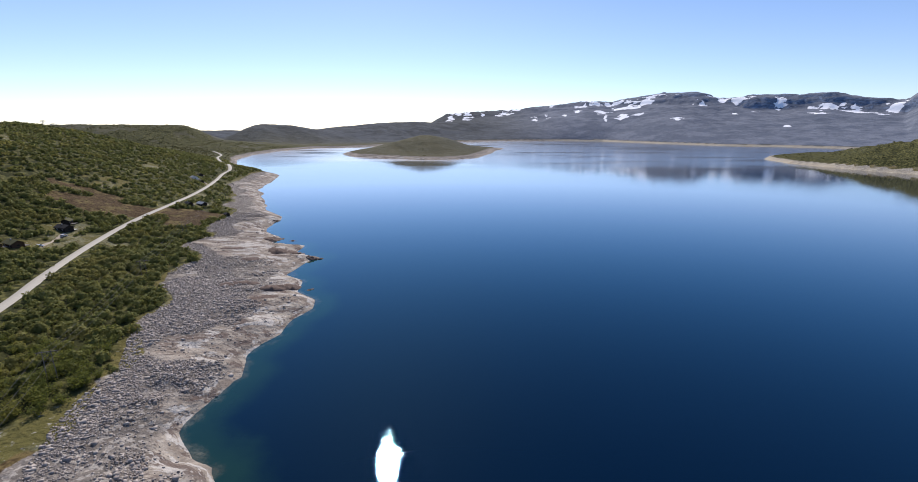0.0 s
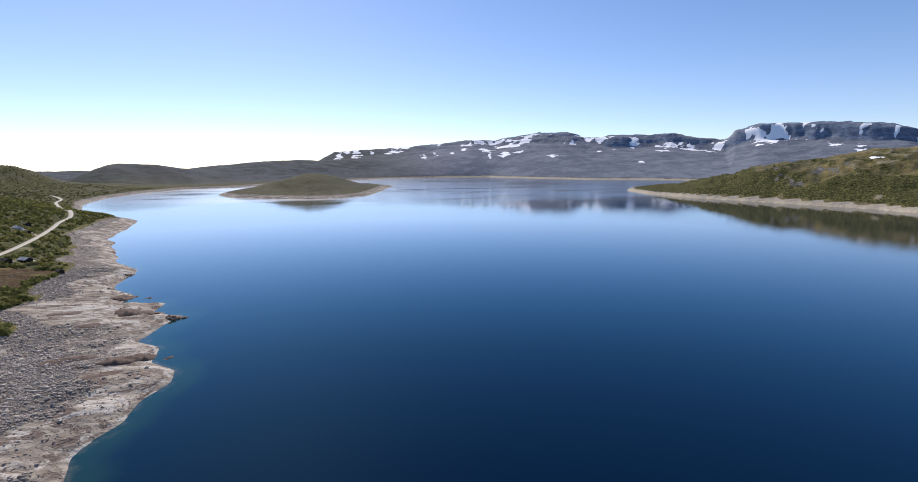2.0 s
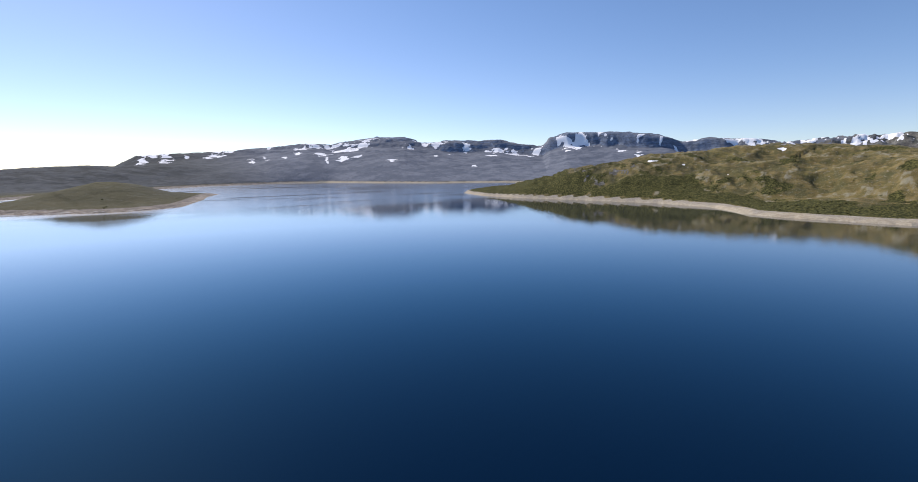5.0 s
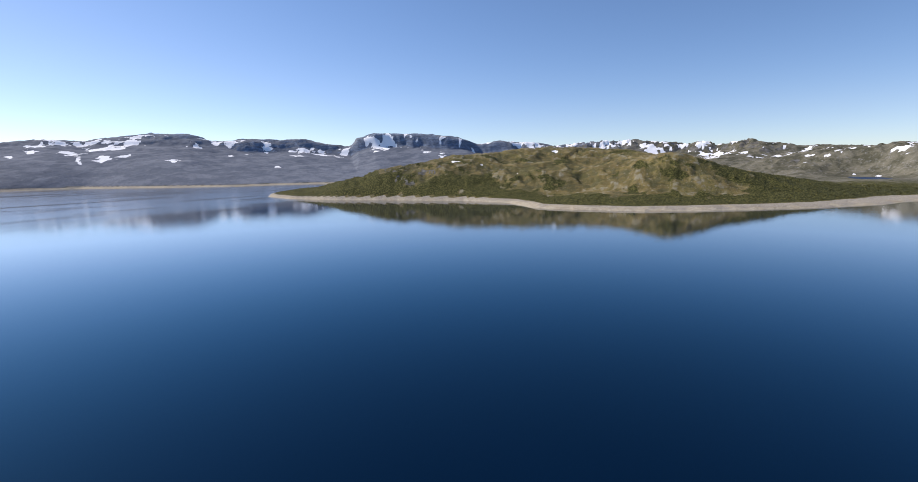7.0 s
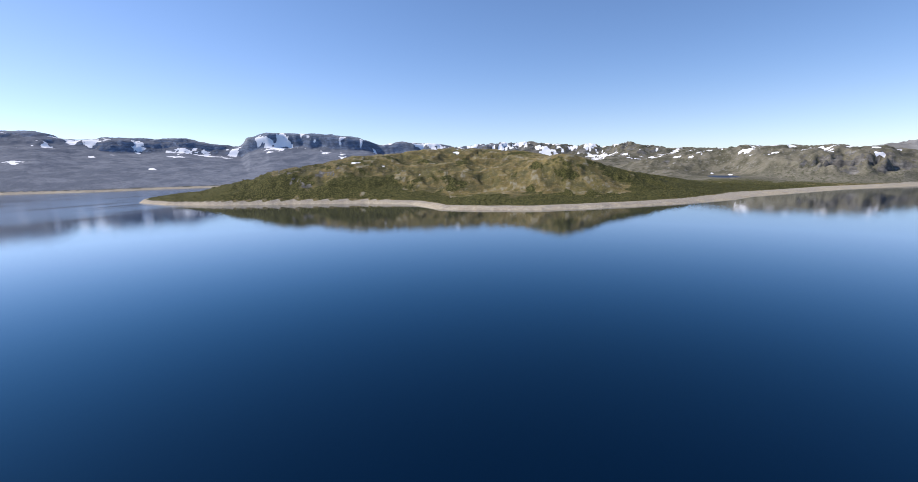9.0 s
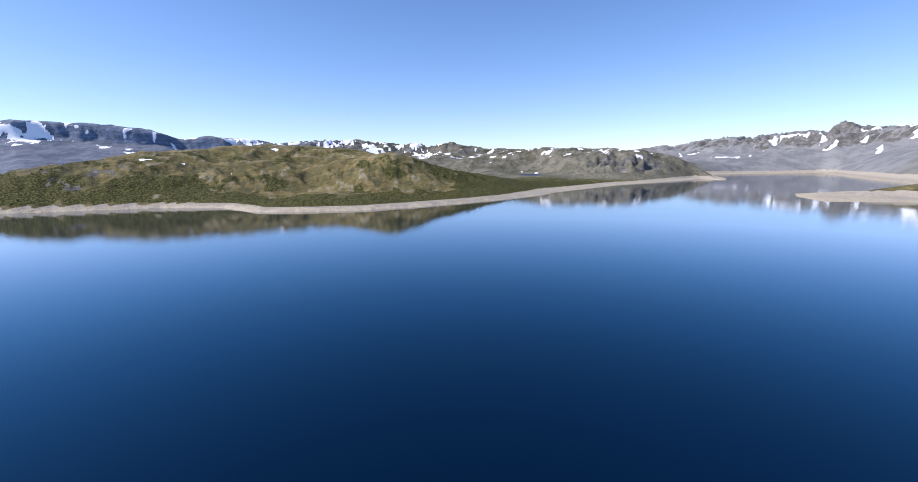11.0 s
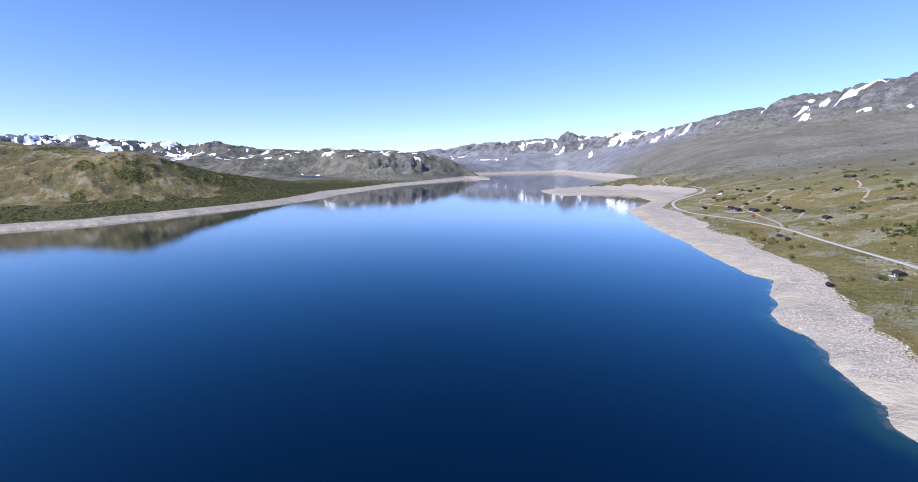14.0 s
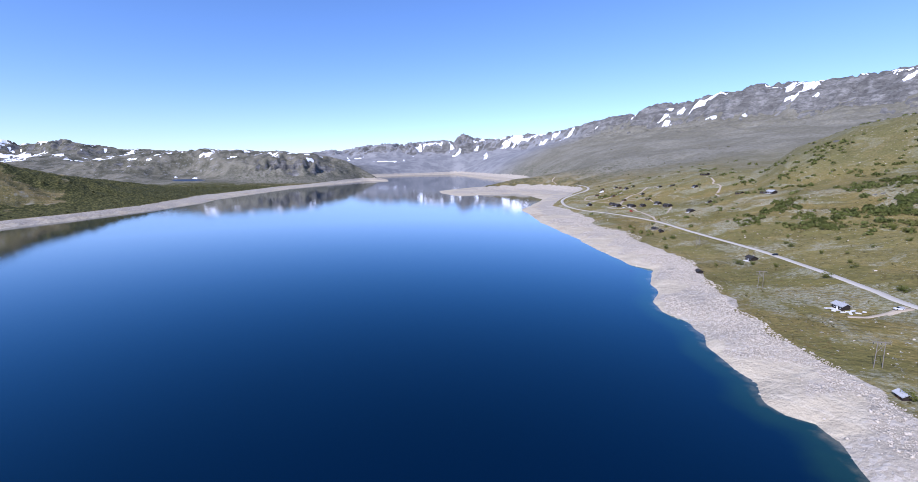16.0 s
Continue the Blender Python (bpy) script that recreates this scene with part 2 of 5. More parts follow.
def water_material():
    """Calm lake water: a clear margin over the stones, deep blue beyond it, ruffled here and there."""
    s = Mat("lake_water", 0.5, 0, 0.0)
    depth = s.attr("depth")
    ruffle = s.ramp(s.noise(0.0022, 4, 0.6, (1, 2.2, 1, 0.5)), 0.52, 0.68, 0, 0.35)
    breeze = s.calc("MULTIPLY", s.ramp(s.along(1), 700, 1500), s.ramp(s.noise(0.0035, 4, 0.6, (0.5, 2.0, 1)), 0.36, 0.52, 0.55, 1.0))
    ruffle = s.calc("MAXIMUM", ruffle, breeze)
    blue = s.mix(s.ramp(s.noise(0.004, 3, 0.5), 0.35, 0.65), (0.0003, 0.0064, 0.0212), (0.0004, 0.0073, 0.0250))
    patch = s.calc("ADD", depth, s.calc("MULTIPLY", s.calc("SUBTRACT", s.noise(0.09, 5, 0.65), 0.5), 5.0))
    body = s.mix(s.ramp(patch, 0.2, 8.0), (0.009, 0.034, 0.026), blue)
    s.put(s.b.inputs["Alpha"], s.ramp(patch, -0.6, 1.2, 0.78, 1.0))
    swell = s.calc("MULTIPLY", s.noise(0.35, 2, 0.5, (0.15, 1, 1)), 2.3)
    ripples = s.calc("ADD", s.noise(1.8, 4, 0.65, (0.15, 1, 1)), swell)
    s.bump(ripples, 0.016, 0.7)
    glance = s.n.new("ShaderNodeFresnel")
    glance.inputs["IOR"].default_value = 1.333
    sheen = s.n.new("ShaderNodeBsdfGlossy")
    s.put(sheen.inputs["Color"], s.mix(s.ramp(glance.outputs[0], 0.06, 0.50), (0.37, 0.82, 1.0), (0.95, 0.97, 0.99)))
    s.put(sheen.inputs["Roughness"], s.ramp(ruffle, 0, 1, 0.005, 0.17))
    s.l.new(s.b.inputs["Normal"].links[0].from_socket, sheen.inputs["Normal"])
    gloss = s.calc("MINIMUM", s.calc("MULTIPLY", s.calc("MAXIMUM", s.calc("SUBTRACT", glance.outputs[0], 0.012), 0.002), 1.65), 0.76)
    blend = s.n.new("ShaderNodeMixShader")
    s.put(blend.inputs[0], gloss)
    s.l.new(s.b.outputs[0], blend.inputs[1])
    s.l.new(sheen.outputs[0], blend.inputs[2])
    s.l.new(blend.outputs[0], s.n["Material Output"].inputs[0])
    return s.colour(body)


def plain(name, colour, rough=0.8, metal=0.0, grain=6.0, vary=0.35, spec=0.3):
    """A surface of one colour with grain and wear."""
    s = Mat(name, rough, metal, spec)
    dark = tuple(c * (1 - vary) for c in colour)
    tone = s.mix(s.ramp(s.noise(grain, 5, 0.65), 0.3, 0.7), dark, colour)
    tone = s.mix(s.ramp(s.noise(grain * 0.12, 3, 0.6), 0.35, 0.65, 0, 0.35), tone, dark)
    tone = s.mix(s.calc("MULTIPLY", s.rand(), 0.35), tone, tuple(c * 0.7 for c in colour))
    s.bump(s.noise(grain * 2, 4, 0.7), 0.01, 0.5)
    return s.colour(tone)


def leaf_material(name, low, high, island):
    s = Mat(name, 0.75, 0, 0.15)
    tone = s.mix(s.ramp(s.rand(island), 0, 1, 0.15, 0.85), low, high)
    thin = s.n.new("ShaderNodeBsdfTranslucent")
    blend = s.n.new("ShaderNodeMixShader")
    blend.inputs[0].default_value = 0.55
    tone = s.mix(s.ramp(s.noise(0.06, 3, 0.6), 0.35, 0.65, 0, 0.5), tone, tuple(0.7 * c for c in low))
    tone = s.mix(s.ramp(s.noise(0.025, 3, 0.6), 0.52, 0.62, 0, 0.4), tone, (high[0] * 1.2, high[1] * 1.05, high[2]))
    if island:
        puff = s.n.new("ShaderNodeAttribute")
        puff.attribute_name = "puff"
        lean = s.n.new("ShaderNodeVectorMath")
        lean.operation = "MULTIPLY_ADD"
        lean.inputs[1].default_value = (1.6, 1.6, 1.6)
        s.l.new(puff.outputs["Vector"], lean.inputs[0])
        s.l.new(s.n.new("ShaderNodeNewGeometry").outputs["Normal"], lean.inputs[2])
        even = s.n.new("ShaderNodeVectorMath")
        even.operation = "NORMALIZE"
        s.l.new(lean.outputs[0], even.inputs[0])
        s.l.new(even.outputs[0], s.b.inputs["Normal"])
        s.l.new(even.outputs[0], thin.inputs["Normal"])
    s.put(thin.inputs[0], tone)
    s.l.new(s.b.outputs[0], blend.inputs[1])
    s.l.new(thin.outputs[0], blend.inputs[2])
    s.l.new(blend.outputs[0], s.n["Material Output"].inputs[0])
    return s.colour(tone)


def stone_material():
    s = Mat("shore_stone", 0.85, 0, 0.25)
    tone = s.mix(s.rand(True), (0.29, 0.245, 0.208), (0.53, 0.465, 0.40))
    tone = s.mix(s.ramp(s.rand(), 0.2, 0.9, 0, 0.5), tone, (0.37, 0.325, 0.275))
    tone = s.mix(s.ramp(s.noise(3.0, 5, 0.7), 0.35, 0.7, 0, 0.45), tone, (0.15, 0.135, 0.13))
    tone = s.mix(s.ramp(s.along(1), 60, -160, 0.0, 0.55), tone, (0.60, 0.535, 0.415))
    s.bump(s.noise(5, 4, 0.7), 0.03, 0.6)
    return s.colour(tone)


def road_material(name, base, edge):
    s = Mat(name, 0.85, 0, 0.25)
    tone = s.mix(s.ramp(s.noise(1.2, 5, 0.7), 0.3, 0.7), base, tuple(1.18 * c for c in base))
    tone = s.mix(s.ramp(s.noise(0.08, 4, 0.6), 0.5, 0.7, 0, 0.6), tone, edge)
    s.bump(s.noise(6, 4, 0.7), 0.01, 0.6)
    return s.colour(tone)


GROUND, WATER = ground_material(), water_material()
LEAF = leaf_material("birch_leaf", (0.140, 0.160, 0.032), (0.245, 0.245, 0.062), False)
FAR_LEAF = leaf_material("scrub_leaf", (0.205, 0.222, 0.060), (0.330, 0.325, 0.105), True)
# darker copy of the scrub leaf, with the far scrub's backlit dimness in its colour
DIM_LEAF = leaf_material("dimmed_scrub_leaf", (0.115, 0.116, 0.046), (0.195, 0.188, 0.078), True)
EAST_LEAF = leaf_material("heath_scrub_leaf", (0.150, 0.180, 0.045), (0.262, 0.278, 0.085), True)
STONE = stone_material()
TUFT = leaf_material("heath_tuft", (0.070, 0.066, 0.022), (0.250, 0.205, 0.085), True)
RIB = plain("brown_rib_rock", (0.19, 0.13, 0.10), 0.9, grain=1.6, vary=0.55)
BARK = plain("birch_bark", (0.22, 0.20, 0.18), 0.9, grain=9)
ASPHALT = road_material("road_asphalt", (0.43, 0.395, 0.325), (0.50, 0.455, 0.375))
GRAVEL = road_material("track_gravel", (0.36, 0.30, 0.22), (0.27, 0.21, 0.14))
TIMBER = plain("stained_timber", (0.035, 0.026, 0.02), 0.8, grain=5)
BROWN = plain("brown_timber", (0.10, 0.055, 0.03), 0.8, grain=5)
WHITE = plain("white_boards", (0.78, 0.77, 0.74), 0.7, grain=4, vary=0.15)
TURF = plain("turf", (0.11, 0.105, 0.04), 0.95, grain=3)
SLATE = plain("dark_roofing", (0.050, 0.047, 0.045), 0.9, grain=5, spec=0.12)
TIN = plain("grey_sheet_metal", (0.50, 0.50, 0.49), 0.55, 0.15, grain=2, vary=0.2)
GLASS = plain("window_glass", (0.02, 0.025, 0.03), 0.08, spec=0.6)
POLE = plain("weathered_pole", (0.24, 0.21, 0.18), 0.9, grain=7)
CABLE = plain("cable_metal", (0.12, 0.12, 0.13), 0.5, 0.6)
STEEL = plain("galvanised_steel", (0.33, 0.34, 0.36), 0.5, 0.6)
RED = plain("red_paint", (0.55, 0.05, 0.03), 0.5)
RUBBER = plain("tyre_rubber", (0.02, 0.02, 0.02), 0.85)
CAR_DARK = plain("dark_car_paint", (0.03, 0.035, 0.05), 0.25, 0.3)
CAR_WHITE = plain("white_car_paint", (0.75, 0.76, 0.78), 0.25, vary=0.06)
CONCRETE = plain("concrete", (0.42, 0.40, 0.37), 0.9)


# ---- the lie of the land ----
def lattice(ix, iy, seed):
    h = (ix.astype(np.int64) * 374761393 + iy.astype(np.int64) * 668265263 + seed * 1442695041) & 0x7FFFFFFF
    h = ((h ^ (h >> 13)) * 1274126177) & 0x7FFFFFFF
    return ((h ^ (h >> 16)) & 0xFFFF) / 65535.0


def soft(x, y, scale, seed):
    x, y = x / scale + 1000.0, y / scale + 1000.0
    ix, iy = np.floor(x), np.floor(y)
    u, v = x - ix, y - iy
    u, v = u * u * (3 - 2 * u), v * v * (3 - 2 * v)
    a, b = lattice(ix, iy, seed), lattice(ix + 1, iy, seed)
    c, d = lattice(ix, iy + 1, seed), lattice(ix + 1, iy + 1, seed)
    return (a + (b - a) * u) * (1 - v) + (c + (d - c) * u) * v - 0.5


def rough(x, y, scale, octaves, seed, gain=0.5):
    total, amp = 0.0, 1.0
    for i in range(octaves):
        total, amp, scale = total + amp * soft(x, y, scale, seed + i), amp * gain, scale * 0.47
    return total


def step(a, b, x):
    t = np.clip((x - a) / (b - a), 0, 1)
    return t * t * (3 - 2 * t)


NEAR_BANK = [(117, -142), (25, -105), (-50, -30), (-72, 55), (-69, 109), (-73, 116), (-80, 119), (-89, 127), (-94, 134), (-93, 150),
             (-89, 166), (-94, 181), (-92, 192), (-87, 203), (-88, 221), (-82, 237), (-85, 250), (-98, 260), (-103, 281),
             (-116, 293), (-113, 308), (-107, 338), (-130, 344), (-132, 370), (-163, 376), (-164, 400), (-182, 418), (-187, 440),
             (-198, 488), (-234, 538), (-238, 562), (-258, 591), (-291, 669), (-316, 702), (-332, 800), (-363, 918)]
FAR_BANK = [(-437, 986), (-500, 1030), (-575, 1175), (-647, 1334), (-690, 1548), (-690, 1763), (-620, 2000), (-470, 2080), (-300, 2350),
            (-50, 2750), (254, 3020), (685, 3150), (960, 3100), (1170, 2760), (1400, 2470), (1650, 2360), (1850, 2200), (2000, 2000),
            (1900, 1780), (1600, 1680), (1250, 1630), (1060, 1570), (975, 1460), (935, 1290), (955, 1110), (1020, 950), (1092, 740),
            (1085, 590), (1022, 515), (982, 475), (975, 397), (1000, 232), (1065, 132), (1143, 35), (1262, -100), (1392, -209)]
SOUTH_BANK = [(1503, -265), (1901, -613), (2084, -839), (2241, -1034), (2400, -1220), (2230, -1250), (2500, -1400), (3090, -1645), (3200, -2000),
              (3166, -2450), (2274, -1943), (1805, -1708), (1556, -1485), (1390, -1320), (1430, -1140), (1345, -915), (1240, -845),
              (1095, -800), (1085, -880), (1050, -985), (968, -955), (850, -875), (800, -790), (756, -715), (719, -648), (561, -524),
              (472, -460), (406, -419), (356, -387), (315, -352), (290, -348), (267, -303), (250, -284), (241, -260), (221, -243),
              (198, -225), (189, -212), (174, -197), (160, -187), (150, -169), (143, -164), (135, -167), (128, -160)]
ISLAND = [(-407, 1604), (-349, 1486), (-242, 1410), (-110, 1351), (-7, 1378), (60, 1450), (120, 1700), (150, 1880), (200, 2030), (60, 2010),
          (-90, 2080), (-260, 2030), (-380, 1820)]
# x, y, slope above the bank, and the height at which it levels off
LIE = [(-300, 300, .20, 105), (-700, 700, .2, 105), (-500, 1250, .10, 45), (-800, 2000, .05, 25), (-300, 2550, .05, 25), (300, 3200, .05, 50),
       (1200, 2900, .07, 90), (1900, 2500, .08, 120), (1300, 1300, .16, 60), (1400, 800, .2, 90), (1250, 350, .14, 70), (1450, 0, .08, 40),
       (1800, -250, .04, 20), (2500, -400, .03, 25), (2300, -950, .2, 80), (3300, -1800, .15, 120), (3000, -2700, .12, 120), (1700, -1850, .09, 100),
       (900, -1250, .13, 120), (500, -1100, .17, 220), (120, -700, .31, 420), (180, -950, .26, 420), (-200, -300, .26, 420), (-200, 0, .2, 180), (-100, 1700, .05, 10)]
LIE += [(1250, -1080, .01, 3), (1380, -1220, .015, 5), (1120, -1050, .015, 5), (-1500, 3000, .03, 20), (-1800, 2300, .03, 20), (-1200, 3700, .03, 20), (-600, 4300, .03, 30), (600, 4400, .05, 60)]
# x, y and how wide the bare bank is there
EDGE = [(-120, 99, 38), (-123, 118, 32), (-130, 150, 36), (-138, 169, 46), (-145, 191, 54), (-156, 211, 66), (-180, 265, 73), (-200, 328, 58),
        (-212, 385, 46), (-243, 482, 40), (-309, 610, 38), (-399, 826, 44), (-456, 935, 18), (-560, 1120, 12), (-700, 1400, 14), (0, 1400, 34), (300, 3000, 26),
        (1000, 1150, 17), (980, 800, 20), (980, 450, 34), (1100, 60, 46), (1500, -300, 60), (2200, -1000, 60), (1400, -1400, 170), (1250, -1080, 150), (1700, -1700, 110), (1080, -1120, 170), (724, -756, 58),
        (560, -610, 70), (400, -480, 55), (310, -405, 40), (265, -372, 33), (217, -300, 37), (177, -248, 30), (135, -206, 31), (110, -180, 26)]

RIDGES = [
    (520, 0, [(-680, 375, 118), (-650, 514, 118), (-640, 620, 113), (-670, 725, 112), (-705, 820, 100), (-760, 950, 84), (-815, 1147, 58)]),  # western brow
    (440, 0, [(-1598, 1654, 96), (-1416, 1812, 98), (-1227, 1826, 107), (-1085, 1856, 96), (-1000, 1866, 36)]),  # western far hill
    (440, 0, [(-1238, 2399, 30), (-1107, 2408, 58), (-1020, 2392, 105), (-893, 2495, 95), (-816, 2574, 76)]),  # knoll
    (750, 0, [(-968, 3050, 66), (-742, 3215, 100), (-526, 3359, 118), (-361, 3431, 124), (-214, 3493, 112), (65, 3699, 132), (397, 3779, 127), (811, 3815, 93), (1205, 3709, 59)]),  # north-west hills
    (2100, 3, [(-276, 4553, 116), (-173, 4558, 179), (-117, 4560, 211), (272, 4554, 235), (477, 4537, 239), (839, 4484, 283), (1179, 4406, 338), (1416, 4389, 325), (1829, 4233, 389), (2076, 4117, 389), (2225, 4039, 333)]),  # north plateau
    (2100, 1, [(2225, 4039, 333), (2399, 3938, 357), (2607, 3803, 357), (2872, 3607, 357), (3139, 3376, 293)]),  # plateau crags
    (1900, 2, [(3072, 3351, 271), (3141, 3286, 295), (3180, 3248, 366), (3295, 3130, 417), (3585, 2789, 413), (3785, 2507, 374), (3931, 2365, 305), (4103, 2159, 340), (4201, 1957, 331), (4292, 1743, 275)]),  # mesa
    (1500, 1, [(4292, 1743, 275), (4448, 1279, 307), (4504, 1053, 315), (4571, 682, 275), (4597, 450, 275), (4607, 314, 243), (4515, 96, 275), (4514, -21, 248), (4505, -249, 216), (4478, -530, 208), (4417, -886, 208), (4295, -1341, 201)]),  # east mountains
    (620, 0, [(1010, 1300, 40), (1060, 1230, 74), (1095, 1140, 104), (1170, 1075, 125), (1308, 992, 132), (1527, 930, 144), (1791, 855, 170), (1883, 763, 175), (1922, 651, 165), (1863, 493, 148), (1738, 353, 129)]),  # peninsula hill
    (380, 0, [(1538, 387, 118), (1529, 330, 125), (1520, 261, 136), (1524, 235, 136), (1529, 179, 120), (1544, 105, 96), (1575, 33, 85), (1658, -106, 60), (1748, -194, 30)]),  # peninsula knob
    (420, 0, [(1330, 900, 112), (1480, 660, 112), (1620, 600, 120), (1738, 353, 126)]),  # peninsula saddle
    (750, 0, [(3244, -195, 147), (3122, -400, 172), (2993, -564, 177), (2833, -790, 180), (2716, -979, 183), (2693, -1162, 165), (2880, -1330, 157), (3120, -1500, 146), (3420, -1880, 108), (3620, -2180, 70)]),  # cliff hill
    (1500, 1, [(4413, -1717, 206), (4263, -2050, 239), (4157, -2251, 287), (3906, -2649, 296), (3672, -2877, 317), (3641, -2914, 358), (3610, -2951, 374), (3574, -2993, 350), (3520, -3053, 330), (3273, -3169, 344), (2854, -3279, 363), (2453, -3212, 372)]),  # far end mountains
    (2250, 1, [(2453, -3212, 372), (2277, -3152, 396), (1961, -3058, 426), (1729, -2961, 420), (1567, -2876, 457), (1378, -2855, 446), (1133, -2793, 472), (979, -2740, 474), (727, -2705, 466), (440, -2654, 462), (102, -2625, 465), (-787, -2419, 458), (-1890, -1647, 412), (-2600, -500, 330)]),  # south range
    (420, 0, [(385, -938, 84), (345, -945, 122), (275, -960, 150), (190, -972, 168), (60, -985, 182), (-120, -990, 195), (-400, -900, 190)]),  # scrubby shoulder
    (330, 0, [(-290, 1640, 44), (-245, 1670, 67), (-150, 1690, 85), (-104, 1690, 91), (-40, 1720, 87), (15, 1740, 71), (85, 1810, 44)]),  # island
]


def gap(x, y, line, closed):
    """Distance to a line of points, and how far along its heights one is."""
    best = np.full(x.shape, 1e12)
    level = np.zeros(x.shape)
    n = len(line)
    for i in range(n if closed else n - 1):
        a, b = line[i], line[(i + 1) % n]
        dx, dy = b[0] - a[0], b[1] - a[1]
        u = np.clip(((x - a[0]) * dx + (y - a[1]) * dy) / (dx * dx + dy * dy), 0, 1)
        q = (x - a[0] - u * dx) ** 2 + (y - a[1] - u * dy) ** 2
        near = q < best
        best = np.where(near, q, best)
        if len(a) > 2:
            level = np.where(near, a[2] + (b[2] - a[2]) * u, level)
    return np.sqrt(best), level


def inside(x, y, line):
    odd = np.zeros(x.shape, bool)
    for i in range(len(line)):
        (ax, ay), (bx, by) = line[i], line[(i + 1) % len(line)]
        if ay != by:
            odd ^= ((ay > y) != (by > y)) & (x < (bx - ax) * (y - ay) / (by - ay) + ax)
    return odd


LAKE = NEAR_BANK + FAR_BANK + SOUTH_BANK


def inland(x, y):
    """Metres from the water's edge, negative over the water."""
    r = np.hypot(x, y)
    k = np.clip(r * 0.02, 3, 9) * (1 - 0.6 * step(600, 900, r))
    x, y = x + k * rough(x, y, 40, 3, 5) , y + k * rough(x, y, 40, 3, 9)
    d = gap(x, y, LAKE, True)[0]
    i = gap(x, y, ISLAND, True)[0]
    wet = inside(x, y, LAKE) & ~inside(x, y, ISLAND)
    d = np.minimum(d, i)
    return np.where(wet, -d, d)


def bare(x, y):
    """Width of the bare bank between water and growth."""
    wsum = wide = 0.0
    for px, py, s in EDGE:
        w = 1.0 / ((x - px) ** 2 + (y - py) ** 2 + 15.0 ** 2) ** 2
        wsum, wide = wsum + w, wide + w * s
    return wide / wsum


def crag_size(x, y):
    """How broken the heights are: smooth plateau in the north, rugged in the east and south."""
    return 16 + 75 * step(2600, 3600, x) * step(2200, 1200, y) + 40 * step(-1200, -2400, y)


def crests(x, y):
    """Rocky backs (up to 0.2) and hollows (below 0) of the peninsula, drawn out along its grain."""
    u, v = 0.8 * x + 0.6 * y, 0.8 * y - 0.6 * x
    return 0.2 - np.abs(rough(u * 0.62, v * 1.1, 95, 5, 251, 0.6))


